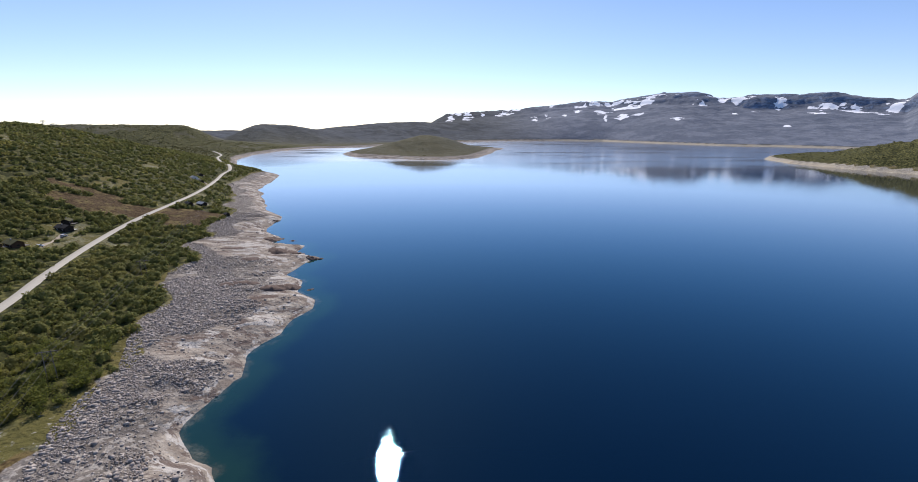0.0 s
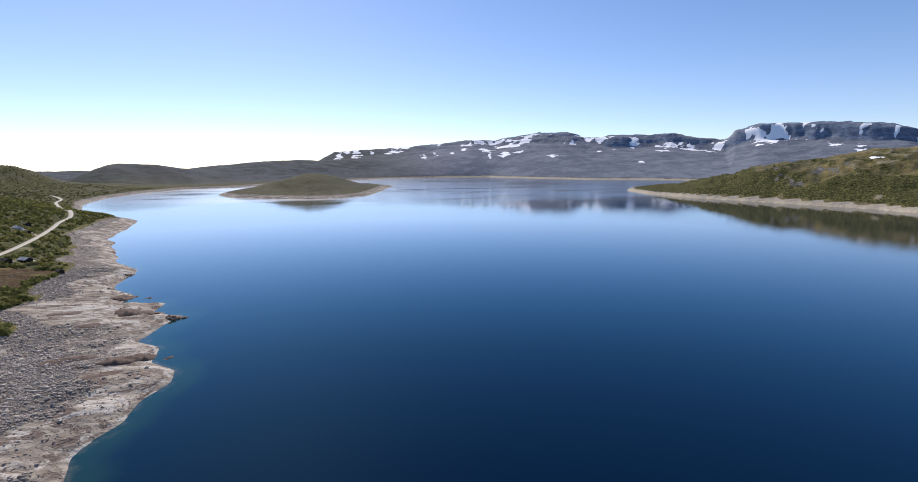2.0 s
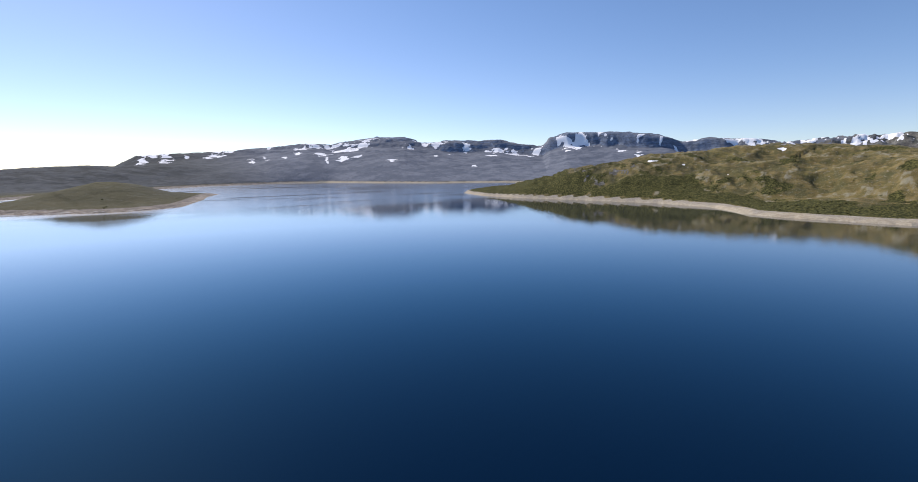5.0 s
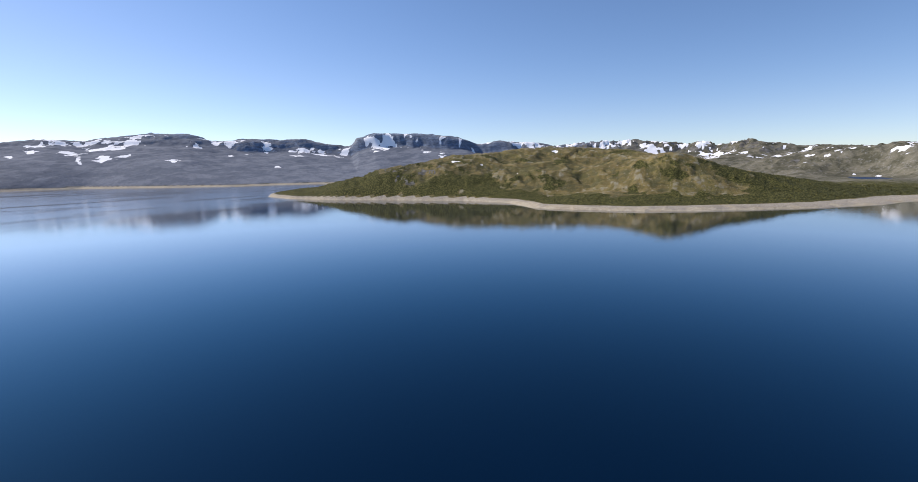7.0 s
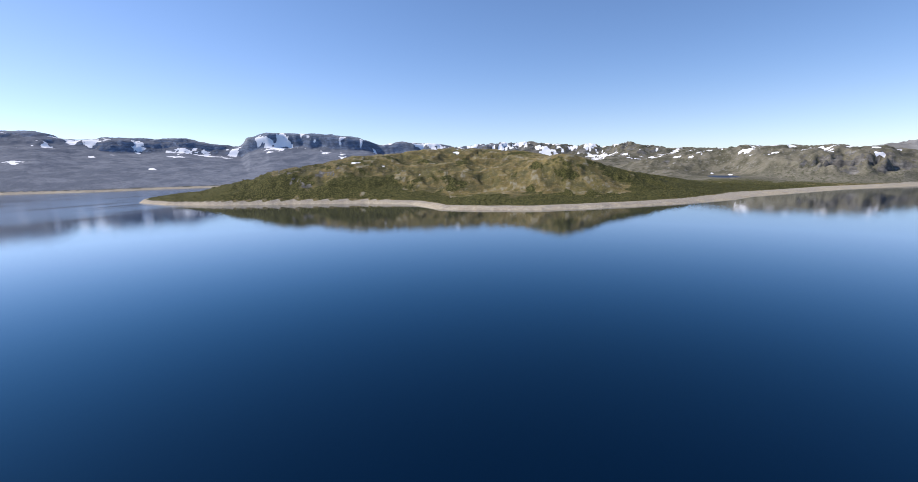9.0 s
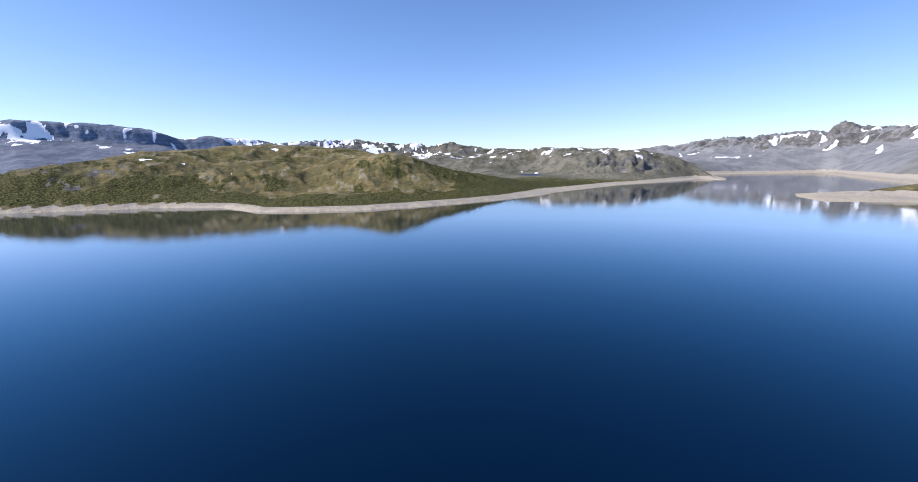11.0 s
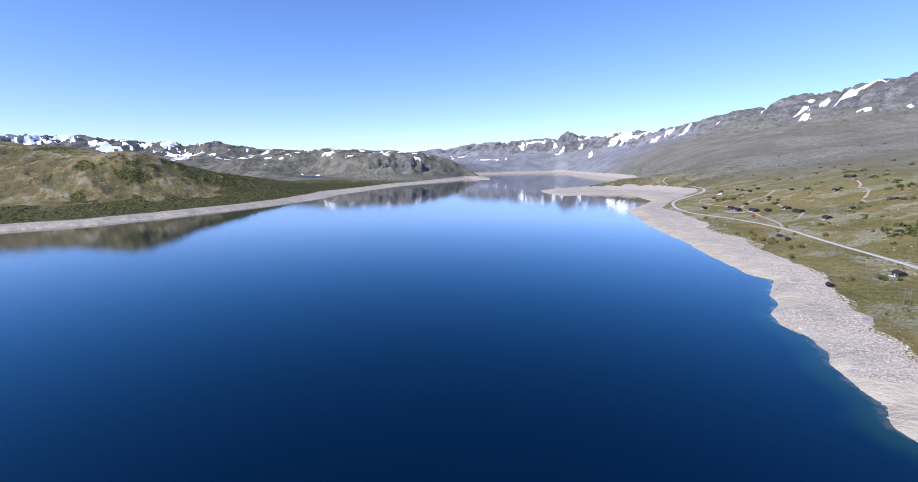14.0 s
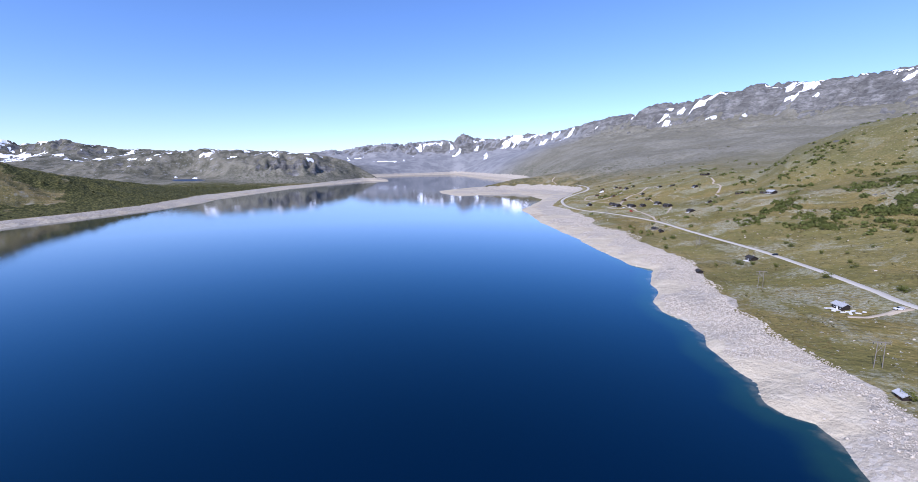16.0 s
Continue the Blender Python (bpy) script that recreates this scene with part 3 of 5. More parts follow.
def rise(x, y):
    """Height of the ground before the road was cut, and metres inland."""
    d = inland(x, y)
    wsum = slope = cap = 0.0
    for px, py, s, c in LIE:
        w = 1.0 / ((x - px) ** 2 + (y - py) ** 2 + 100.0 ** 2) ** 1.6
        wsum, slope, cap = wsum + w, slope + w * s, cap + w * c
    slope, cap = slope / wsum, cap / wsum
    width = bare(x, y)
    bank = 8.5 * (1 - np.exp(-np.maximum(d, 0) / (width * 0.5)))
    up = np.maximum(d - width, 0)
    up = up * up / (up + 90)
    hill = cap * (1 - np.exp(-slope * up / cap))
    high = np.zeros_like(x)
    for reach, kind, line in RIDGES:
        q, level = gap(x, y, line, False)
        s = np.clip(1 - q / reach, 0, 1)
        if kind:
            wob = 90 * rough(x, y, 320, 4, 31, 0.6)
            cliff = 1 - step(90, 290, q + wob)
            if kind == 1:
                form = 0.24 * cliff + 0.76 * s ** 1.25
            elif kind == 2:
                form = 0.25 * (1 - step(95, 200, q + 0.7 * wob)) + 0.75 * s ** 1.3
            else:
                form = 0.10 * cliff + 0.90 * s ** 1.2
        else:
            form = s * s * (3 - 2 * s)
        high = np.maximum(high, level * form)
    ramp = 1 - np.exp(-np.maximum(d - width * 0.8, 0) / 170)
    k = 14.0
    both = k * np.logaddexp(hill / k, np.maximum(high - 9, 0) * ramp / k) - k * 0.6931 * np.exp(-np.abs(hill - high * ramp) / k)
    r = np.hypot(x, y)
    rel = rough(x, y, 260, 5, 41, 0.55)
    crag = np.abs(rough(x, y, 120, 4, 47, 0.6))
    z = bank + both + rel * np.clip(up * 0.05, 0, 16) + crag_size(x, y) * (0.18 - crag) * step(110, 300, both) + np.clip(up * 0.02, 0, 1.2) * rough(x, y, 14, 3, 61)
    z = z + step(0, 15, d) * 0.5 * rough(x, y, 9, 3, 71) * step(700, 200, r)
    ledge = z / 46 + 1.1 * rough(x, y, 420, 4, 261, 0.6)
    ledge = ledge - np.floor(ledge)
    z = z + 13 * (step(0.30, 0.70, ledge) - ledge) * step(180, 290, z) * step(2100, 2700, r)
    knolls = step(900, 1020, x) * step(2150, 1900, x) * step(-250, 50, y) * step(1500, 1250, y)
    z = z + knolls * 20 * crests(x, y) * step(14, 60, z)
    crags = np.exp(-((x - 2440) / 150) ** 2 - ((y + 850) / 230) ** 2)
    z = z + crags * 150 * (0.17 - np.abs(rough(x, y, 110, 4, 231, 0.6))) * step(20, 60, z)
    broken = step(2250, 2450, x) * step(3500, 3200, x) * step(-1800, -1600, y) * step(200, -50, y)
    z = z + broken * 48 * (0.17 - np.abs(rough(x, y, 190, 5, 271, 0.62))) * step(35, 100, z)
    tarn = np.hypot((x - 2470) / 180, (y + 345) / 90)
    z = z + (28 - z) * (1 - step(1.0, 2.7, tarn))
    ribs = np.abs(rough(x * 0.35 + y * 0.12, y * 0.9 - x * 0.3, 11, 2, 191))
    z = z + (0.28 - ribs) * 4.2 * step(0, 4, d) * (1 - step(width * 0.5, width * 0.75, d)) * step(700, 400, r) * step(20, 80, y)
    bed = -0.03 - np.where(-d < 8, -d * 0.3, 2.4 + (-d - 8) * 0.55)
    bed = np.maximum(bed, -30)
    return np.where(d > 0, z + 0.03, bed), d


def flow(line, gap_length):
    """Even steps along a smooth curve through the points."""
    p = np.array([line[0], *line, line[-1]], float)
    out = []
    for i in range(1, len(p) - 2):
        n = max(2, int(np.hypot(*(p[i + 1] - p[i])[:2]) / gap_length))
        for t in np.arange(n) / n:
            out.append(0.5 * (2 * p[i] + (p[i + 1] - p[i - 1]) * t + (2 * p[i - 1] - 5 * p[i] + 4 * p[i + 1] - p[i + 2]) * t * t
                              + (3 * p[i] - p[i - 1] - 3 * p[i + 1] + p[i + 2]) * t ** 3))
    out.append(p[-1])
    return np.array(out)


def graded(line, gap_length, even):
    """A way over the ground, its heights evened out."""
    p = flow(line, gap_length)
    z = rise(p[:, 0], p[:, 1])[0]
    pad = np.pad(z, even, mode="edge")
    z = np.convolve(pad, np.ones(2 * even + 1) / (2 * even + 1), "valid")
    return [(float(a), float(b), float(c)) for (a, b), c in zip(p, z)]


ROAD = graded([(-760, 1420), (-676, 1302), (-623, 1181), (-540, 1040), (-465, 920), (-416, 825), (-398, 762), (-339, 600), (-309, 487), (-296, 419), (-284, 363),
               (-261, 296), (-238, 244), (-218, 200), (-185, 110), (-150, 0), (-90, -110), (-10, -205), (70, -265), (122, -297), (141, -321),
               (177, -363), (229, -420), (302, -480), (394, -558), (476, -608), (558, -635), (607, -661), (650, -697), (705, -762), (742, -822), (762, -880),
               (790, -974), (867, -1086), (944, -1142)], 12, 4)


def shape(x, y):
    """Height of the ground as it lies, and metres inland."""
    z, d = rise(x, y)
    x, y = np.asarray(x, float), np.asarray(y, float)
    near = gap(x, y, ROAD[::6] + ROAD[-1:], False)[0] < 45
    if near.any():
        q, level = gap(x[near], y[near], ROAD, False)
        k = 1 - step(4.5, 13, q)
        z[near] = z[near] * (1 - k) + level * k
    return z, d


# x, y and how thickly the scrub stands there
SCRUB = [(-150, 150, .95), (-190, 230, .95), (-230, 330, .8), (-270, 520, .6), (-330, 700, .8), (-235, 420, .6), (-300, 390, .6), (-255, 350, .85), (-330, 330, .75), (-350, 520, .75),
         (-450, 450, .85), (-480, 800, .8), (-600, 1000, .9), (-700, 1250, .9), (-900, 1450, .85), (-1250, 1700, .8), (-120, 105, .42), (-900, 2000, .75), (0, 1700, .12), (-200, 1650, .12), (-400, 3200, .8), (600, 3700, .8), (1030, 1150, .62), (1180, 900, .36), (1160, 650, .45), (1350, 350, .28), (1400, 700, .3), (1350, 950, .32), (1550, 650, .3),
         (1080, 430, .6), (1220, 250, .55), (1350, 150, .35), (1400, 0, .9), (1650, -180, .9), (1500, 900, .35), (1500, 500, .3), (1500, 250, .3), (2000, -300, .8),
         (150, -320, .03), (250, -420, .03), (480, -680, .04), (330, -640, .04), (194, -527, .44), (172, -453, .42), (223, -625, .46), (268, -711, .40), (219, -760, .43), (302, -766, .36), (267, -610, .1), (290, -590, .05), (375, -736, .02), (268, -841, .2), (211, -468, .12), (263, -509, .05), (330, -500, .01), (420, -560, .01), (300, -440, .02), (500, -620, .01)]
SCRUB += [(230, -860, .52), (300, -890, .45), (180, -880, .54), (200, -800, .5), (120, -215, .02), (175, -265, .04), (140, -250, .03), (190, -320, .08), (150, -520, .46), (180, -700, .44), (330, -860, .34), (150, -900, .42), (640, -850, .15), (900, -1300, .25), (0, -300, .2), (0, -500, .6), (600, -1200, .2), (300, -660, .06)]
# bare rock showing through
OUTCROPS = [(1149, 1068, 40, 60), (1156, 975, 60, 50), (1246, 947, 60, 40), (1381, 777, 40, 40),
            (2420, -850, 70, 110), (2418, -731, 50, 60), (325, -925, 42, 26), (262, -900, 30, 8), (172, -605, 16, 6), (213, -504, 10, 4)]
CLEARINGS = [(-314, 352, 20), (-304, 300, 18), (-292, 310, 14), (-282, 330, 14), (-302, 332, 9), (-290, 493, 16), (-384, 656, 14), (-367, 645, 12), (-400, 700, 9),
             (-240, 459, 10), (301, -684, 12), (347, -707, 14), (311, -689, 12)]
BOGS = [(-335, 422, 58, 28), (-268, 440, 32, 28), (-252, 408, 20, 12), (-375, 455, 40, 12), (-120, 108, 12, 9)]


def scrub(x, y, d):
    """Chance of birch scrub, from 0 to 1."""
    wsum = total = 0.0
    for px, py, s in SCRUB:
        w = 1.0 / ((x - px) ** 2 + (y - py) ** 2 + 40.0 ** 2) ** 1.5
        wsum, total = wsum + w, total + w * s
    total = total / wsum + 0.42 * step(210, 60, d) * step(900, 1000, x) * step(-600, -200, y)
    clump = rough(x, y, 55, 4, 91, 0.6)
    k = step(-0.22, 0.22, clump + (total - 0.5) * 1.7)
    for cx, cy, a in CLEARINGS:
        k = k * step(a * 0.6, a, np.hypot(x - cx, y - cy))
    return k * step(0, 8, d - bare(x, y)) * (1 - bog(x, y))


def bog(x, y):
    k = np.zeros_like(x)
    for bx, by, a, b in BOGS:
        k = np.maximum(k, 1 - ((x - bx) / a) ** 2 - ((y - by) / b) ** 2 + 0.8 * rough(x, y, 22, 3, 131))
    return step(0.1, 0.4, k)


def sheet(name, azimuths, radii, heights, material, layers):
    """One sheet of ground or water, ring by ring about the middle of the lake."""
    na, nr = len(azimuths), len(radii)
    az, r = np.meshgrid(azimuths, radii)
    x, y = MID[0] + r * np.sin(az), MID[1] + r * np.cos(az)
    z, attrs = heights(x, y)
    co = np.stack([x, y, z], -1).reshape(-1, 3)
    i, j = np.meshgrid(np.arange(nr - 1), np.arange(na))
    i, j = i.ravel(), j.ravel()
    k = (j + 1) % na
    quads = np.stack([i * na + j, i * na + k, (i + 1) * na + k, (i + 1) * na + j], -1)
    if layers[0] == "shore":
        quads = quads[(z.ravel()[quads] > -22).any(1)]
    co = np.vstack([co, [(MID[0], MID[1], z[0].mean())]])
    j = np.arange(na)
    tris = np.stack([np.full(na, len(co) - 1), j, (j + 1) % na], -1)[:, ::-1]
    me = bpy.data.meshes.new(name)
    me.vertices.add(len(co))
    me.vertices.foreach_set("co", co.astype(np.float32).ravel())
    me.loops.add(quads.size + tris.size)
    me.loops.foreach_set("vertex_index", np.concatenate([quads.ravel(), tris.ravel()]).astype(np.int32))
    me.polygons.add(len(quads) + len(tris))
    starts = np.concatenate([np.arange(len(quads)) * 4, len(quads) * 4 + np.arange(len(tris)) * 3])
    me.polygons.foreach_set("loop_start", starts.astype(np.int32))
    me.update(calc_edges=True)
    for key in layers:
        values = np.append(attrs[key].ravel(), attrs[key].ravel()[0])
        me.attributes.new(key, "FLOAT", "POINT").data.foreach_set("value", values.astype(np.float32))
    me.polygons.foreach_set("use_smooth", np.ones(len(me.polygons), bool))
    me.materials.append(material)
    return new(name, me)


MID = (50.0, 35.0)
# old snow lying on the heights: bearing and distance from the middle of the lake, half width in degrees, half depth in metres
SNOW_PLATEAU = [(13.92, 4270, 0.79, 35), (15.61, 4351, 1.16, 35), (16.7, 4410, 0.43, 34), (18.43, 4388, 1.26, 34), (20.02, 4348, 0.94, 34), (22.32, 4424, 1.49, 34), (12.14, 3927, 0.3, 57), (16.46, 3963, 0.77, 102), (16.79, 3693, 0.17, 96), (18.72, 3728, 0.64, 90), (20.51, 3805, 0.77, 34), (24.71, 3535, 0.64, 69), (29.23, 4490, 1.43, 56), (30.66, 4429, 0.82, 62), (33.95, 4365, 0.56, 61), (36.78, 4317, 0.77, 34), (38.11, 4363, 0.79, 34), (39.95, 4357, 0.67, 34), (30.16, 3981, 0.29, 57), (37.02, 4072, 0.65, 93), (34.9, 3453, 0.38, 42), (39.9, 4286, 1.47, 34), (41.38, 4225, 0.82, 69), (13.63, 4061, 0.39, 72)]
SNOW_PLATEAU_WEST = [(-0.76, 4392, 0.56, 42), (-1.72, 4268, 0.42, 220), (0.26, 4266, 0.57, 220), (2.21, 4327, 0.21, 34), (5.32, 4318, 0.72, 51), (4.22, 4262, 0.58, 36), (10.83, 4446, 0.73, 51), (8.54, 3878, 0.44, 111), (10.02, 3928, 0.36, 66), (15.19, 4371, 1.01, 47), (17.73, 4358, 0.57, 34)]
SNOW_MESA = [(45.31, 4355, 0.56, 34), (46.33, 4258, 1.06, 34), (48.13, 4302, 0.71, 34), (49.94, 4383, 0.29, 34), (46.27, 4102, 0.99, 51), (54.64, 4347, 0.58, 52), (56.83, 4344, 0.36, 49), (58.65, 4339, 0.44, 34), (60.5, 4549, 1.3, 86), (61.57, 4342, 0.58, 34), (63.76, 4487, 1.79, 54), (65.91, 4475, 1.77, 48), (68.33, 1951, 0.56, 30), (42.81, 4349, 0.55, 34)]
SNOW_PENINSULA = [(54.55, 3843, 0.58, 220), (55.35, 1593, 1.03, 18), (58.83, 1573, 0.44, 18), (63.35, 1477, 0.14, 18), (68.15, 1847, 0.49, 33)]
SNOW_EAST = [(73.22, 4449, 0.94, 34), (74.22, 4517, 0.66, 39), (77.18, 4445, 0.77, 34), (78.79, 4427, 0.88, 34), (81.58, 4420, 0.48, 34), (82.46, 4491, 0.59, 45), (84.82, 4437, 0.57, 34), (86.26, 4402, 0.44, 34), (87.9, 4293, 0.43, 45), (87.59, 4445, 0.43, 48), (90.74, 4352, 0.5, 34), (92.26, 4322, 0.49, 34), (92.02, 3084, 0.68, 48), (94.08, 2970, 0.19, 34), (94.13, 2841, 0.23, 34), (95.78, 2859, 0.27, 34), (97.79, 2696, 0.21, 34), (99.55, 2669, 0.2, 34), (94.41, 4358, 0.46, 34), (100.31, 2831, 0.19, 34), (97.28, 4450, 0.25, 60), (101.07, 2827, 0.53, 34)]
SNOW_CLIFF_HILL = [(102.45, 2968, 1.15, 99), (104.75, 2896, 0.42, 63), (107.32, 2776, 1.13, 60), (110.28, 2823, 0.78, 39), (111.48, 2632, 0.66, 34), (117.12, 4431, 0.49, 34), (120.44, 4172, 1.29, 48), (115.93, 4377, 0.21, 60)]
SNOW_FAR_END = [(124.42, 4537, 0.58, 56), (125.86, 4566, 1.02, 38), (126.95, 4586, 0.58, 35), (129.08, 4381, 0.73, 39), (131.61, 4406, 0.44, 47), (132.68, 4206, 0.29, 93), (133.42, 4587, 2.17, 81), (136.25, 4381, 1.43, 59), (134.84, 4310, 0.72, 34), (137.66, 4285, 1.78, 35), (139.4, 4055, 0.56, 38), (141.11, 4027, 0.42, 68), (142.1, 3817, 0.83, 44), (123.67, 4410, 0.22, 34), (122.58, 4249, 0.14, 48), (128.38, 4520, 0.44, 41)]
SNOW_SOUTH_RANGE = [(149.46, 3180, 0.25, 34), (152.5, 3024, 0.61, 34), (152.94, 2960, 0.36, 34), (153.03, 3116, 0.36, 34), (154.48, 3015, 0.29, 34), (156.42, 2949, 0.79, 34), (157.75, 2953, 0.66, 42), (157.3, 2695, 0.39, 34), (160.18, 2635, 0.21, 34), (162.26, 2826, 0.59, 34), (163.94, 2760, 0.67, 34), (164.38, 2820, 0.56, 45), (166.6, 2742, 1.33, 46), (165.55, 2689, 0.69, 34), (168.28, 2739, 0.84, 56), (165.84, 2617, 0.36, 34), (164.02, 2663, 0.57, 34), (171.74, 2613, 0.57, 34), (172.33, 2545, 0.3, 34), (169.48, 2664, 0.33, 34), (149.76, 3193, 0.32, 34), (145.72, 3516, 0.27, 34)]
SNOW = SNOW_PLATEAU + SNOW_PLATEAU_WEST + SNOW_MESA + SNOW_PENINSULA + SNOW_EAST + SNOW_CLIFF_HILL + SNOW_FAR_END + SNOW_SOUTH_RANGE


def sandy(x, y, inner):
    """Where the bare bank is sand and ledges rather than stones: near the water, and widely on the points."""
    more = 0.10 * step(20, 60, y) + 0.12 * step(190, 250, y) * step(520, 400, y) + 0.22 * step(-260, -360, y) - 0.20 * step(60, -100, y)
    return step(0.55, 0.70, 1 - inner + more + 0.9 * rough(x, y, 30, 3, 141))


def land(x, y):
    z, d = shape(x, y)
    r = np.hypot(x, y)
    edge = bare(x, y) + (4 + 10 * step(900, 500, r)) * rough(x, y, 25, 3, 81)
    shore = 1 - step(edge - 4, edge + 4, d)
    gy, gx = np.gradient(z)
    ring = np.gradient(np.hypot(x - MID[0], y - MID[1]), axis=0)
    steep = np.abs(gy) / np.maximum(ring, 0.1)
    wood = scrub(x, y, d) * step(210, 120, z) * step(2600, 1800, r) * (1 - 0.75 * step(0, -200, y) * step(1300, 1000, x))
    moor = step(9, 40 - 28 * step(1800, 2300, r), z) * step(1250 + 700 * step(200, -400, x) * step(0, 600, y), 2000 + 700 * step(200, -400, x) * step(0, 600, y), r) * (1 - 0.15 * step(900, 300, x) * step(0, 600, y)) * (1 - step(600, 900, x) * step(2300, 1900, r)) + step(0, 150, -600 - y) * step(880, 1800, r + 250 * rough(x, y, 180, 3, 221)) * step(20, 70, z)
    rock = step(0.5, 0.95, steep) + 0.7 * step(270, 400, z + 60 * rough(x, y, 200, 3, 181))
    rock = rock * step(1.2, 3.4, np.hypot((x - 2470) / 180, (y + 345) / 90))
    for px, py, a, b in OUTCROPS:
        rock = np.maximum(rock, 0.72 * step(0.0, 0.9, 0.5 - ((x - px) / a) ** 2 - ((y - py) / b) ** 2 + 3.4 * rough(x, y, 26, 4, 161, 0.75)))
    bear, far = np.degrees(np.arctan2(x - MID[0], y - MID[1])), np.hypot(x - MID[0], y - MID[1])
    snow = np.zeros_like(z)
    ragged, bend = rough(x, y, 55, 4, 101, 0.7), rough(x, y, 80, 4, 107, 0.7)
    for a, f, wide, deep in SNOW:
        wide = wide * (0.26 if 70 < a < 101 and f > 4000 else 0.75 if 123 < a < 134 else 1.0 if 134 < a < 143 else 0.42 if 43 < a < 52 else 0.62 if 52 <= a < 67 else 1.35 if 150 < a < 173 else 1.0)
        off = (bear - a + 180) % 360 - 180
        drift = ((off / wide + 1.1 * ragged) ** 2 + ((far - f) / deep * (1.15 if f > 3300 else 1.8) + 2.0 * bend) ** 2)
        snow = np.maximum(snow, 1 - 0.5 * drift)
    speck = rough(x, y, 150, 4, 111, 0.65) + 0.3 * rough(x, y, 35, 2, 117)
    snow = np.maximum(snow, step(0.30, 0.52, speck + 0.07 * step(2600, 3600, x) * step(2200, 1200, y)) * step(170, 240, z + 70 * step(2600, 3600, x) * step(2200, 1200, y)) * step(2600, 3200, far) * step(-2000, -1400, y))
    bits = rough(x, y, 60, 3, 119, 0.55)
    snow = np.maximum(snow, step(0.20, 0.36, bits + 0.25 * rough(x, y, 500, 2, 121) - 0.08 * step(3500, 3000, x)) * step(95, 150, z) * step(2350, 2650, x) * step(-1900, -1500, y) * step(2200, 1600, y))
    snow = snow * (1 - shore)
    return z, dict(shore=shore, wood=wood, crest=crests(x, y), rock=np.clip(rock, 0, 1), snow=snow, moor=np.clip(moor, 0, 1), bog=bog(x, y),
                   sand=sandy(x, y, d / np.maximum(edge, 1)) * shore)


def lake(x, y):
    d = inland(x, y)
    depth = np.where(d < 0, np.where(-d < 8, -d * 0.3, 2.4 + (-d - 8) * 0.55), 0.0)
    return np.zeros_like(x), dict(depth=depth)


seen = np.radians(np.arange(-52, 182, 0.175))
unseen = np.radians(np.arange(182, 308, 1.5))
rings = np.concatenate([[45.0], 60 * np.exp(np.linspace(0, math.log(880 / 60), 190)), np.linspace(887, 1240, 52), np.linspace(1255, 4860, 216)])
ground = tagged(sheet("ground", np.concatenate([seen, unseen]), rings, land, GROUND, ("shore", "wood", "rock", "snow", "moor", "bog", "sand", "crest")),
                "stony lake banks, birch scrub, heath slopes and bare mountains", "ground", kind="structure")
seen = np.radians(np.arange(-52, 182, 0.5))
unseen = np.radians(np.arange(182, 308, 3.0))
rings = np.concatenate([[30.0], 40 * np.exp(np.linspace(0, math.log(4200 / 40), 130))])
water = tagged(sheet("water", np.concatenate([seen, unseen]), rings, lake, WATER, ("depth",)),
               "calm deep blue lake water with clear green margins", "lake", kind="structure")
water.visible_shadow = False


# ---- builders ----
def level(x, y):
    """Height of the ground at one place."""
    return float(shape(np.array([x], float), np.array([y], float))[0][0])


def mesh_of(name, co, faces, material):
    """A mesh from arrays of corners and of equal-sided faces."""
    me = bpy.data.meshes.new(name)
    co, faces = np.asarray(co, np.float32), np.asarray(faces, np.int32)
    me.vertices.add(len(co))
    me.vertices.foreach_set("co", co.ravel())
    me.loops.add(faces.size)
    me.loops.foreach_set("vertex_index", faces.ravel())
    me.polygons.add(len(faces))
    me.polygons.foreach_set("loop_start", (np.arange(len(faces)) * faces.shape[1]).astype(np.int32))
    me.update(calc_edges=True)
    me.materials.append(material)
    return me


def part(name, bm, material, parent, label=""):
    """One bmesh as one mesh object under a thing or a part."""
    me = bpy.data.meshes.new(name)
    bm.normal_update()
    bm.to_mesh(me)
    bm.free()
    me.materials.append(material)
    ob = new(name, me)
    ob.parent = parent
    if label:
        ob["label"] = label
    return ob


def box(bm, lo, hi, bevel=0.0):
    """A box between two corners, with softened edges."""
    m = Matrix.LocRotScale(((lo[0] + hi[0]) / 2, (lo[1] + hi[1]) / 2, (lo[2] + hi[2]) / 2), None, (hi[0] - lo[0], hi[1] - lo[1], hi[2] - lo[2]))
    made = bmesh.ops.create_cube(bm, size=1, matrix=m)
    if bevel:
        edges = {e for v in made["verts"] for e in v.link_edges}
        bmesh.ops.bevel(bm, geom=list(edges), offset=bevel, segments=1, affect="EDGES")
    return bm


def tube(bm, a, b, r0, r1, sides=6):
    """A tapered round bar from a to b."""
    a, b = Vector(a), Vector(b)
    m = Matrix.Translation((a + b) / 2) @ (b - a).to_track_quat("Z", "Y").to_matrix().to_4x4()
    bmesh.ops.create_cone(bm, cap_ends=True, segments=sides, radius1=r0, radius2=r1, depth=(b - a).length, matrix=m)
    return bm


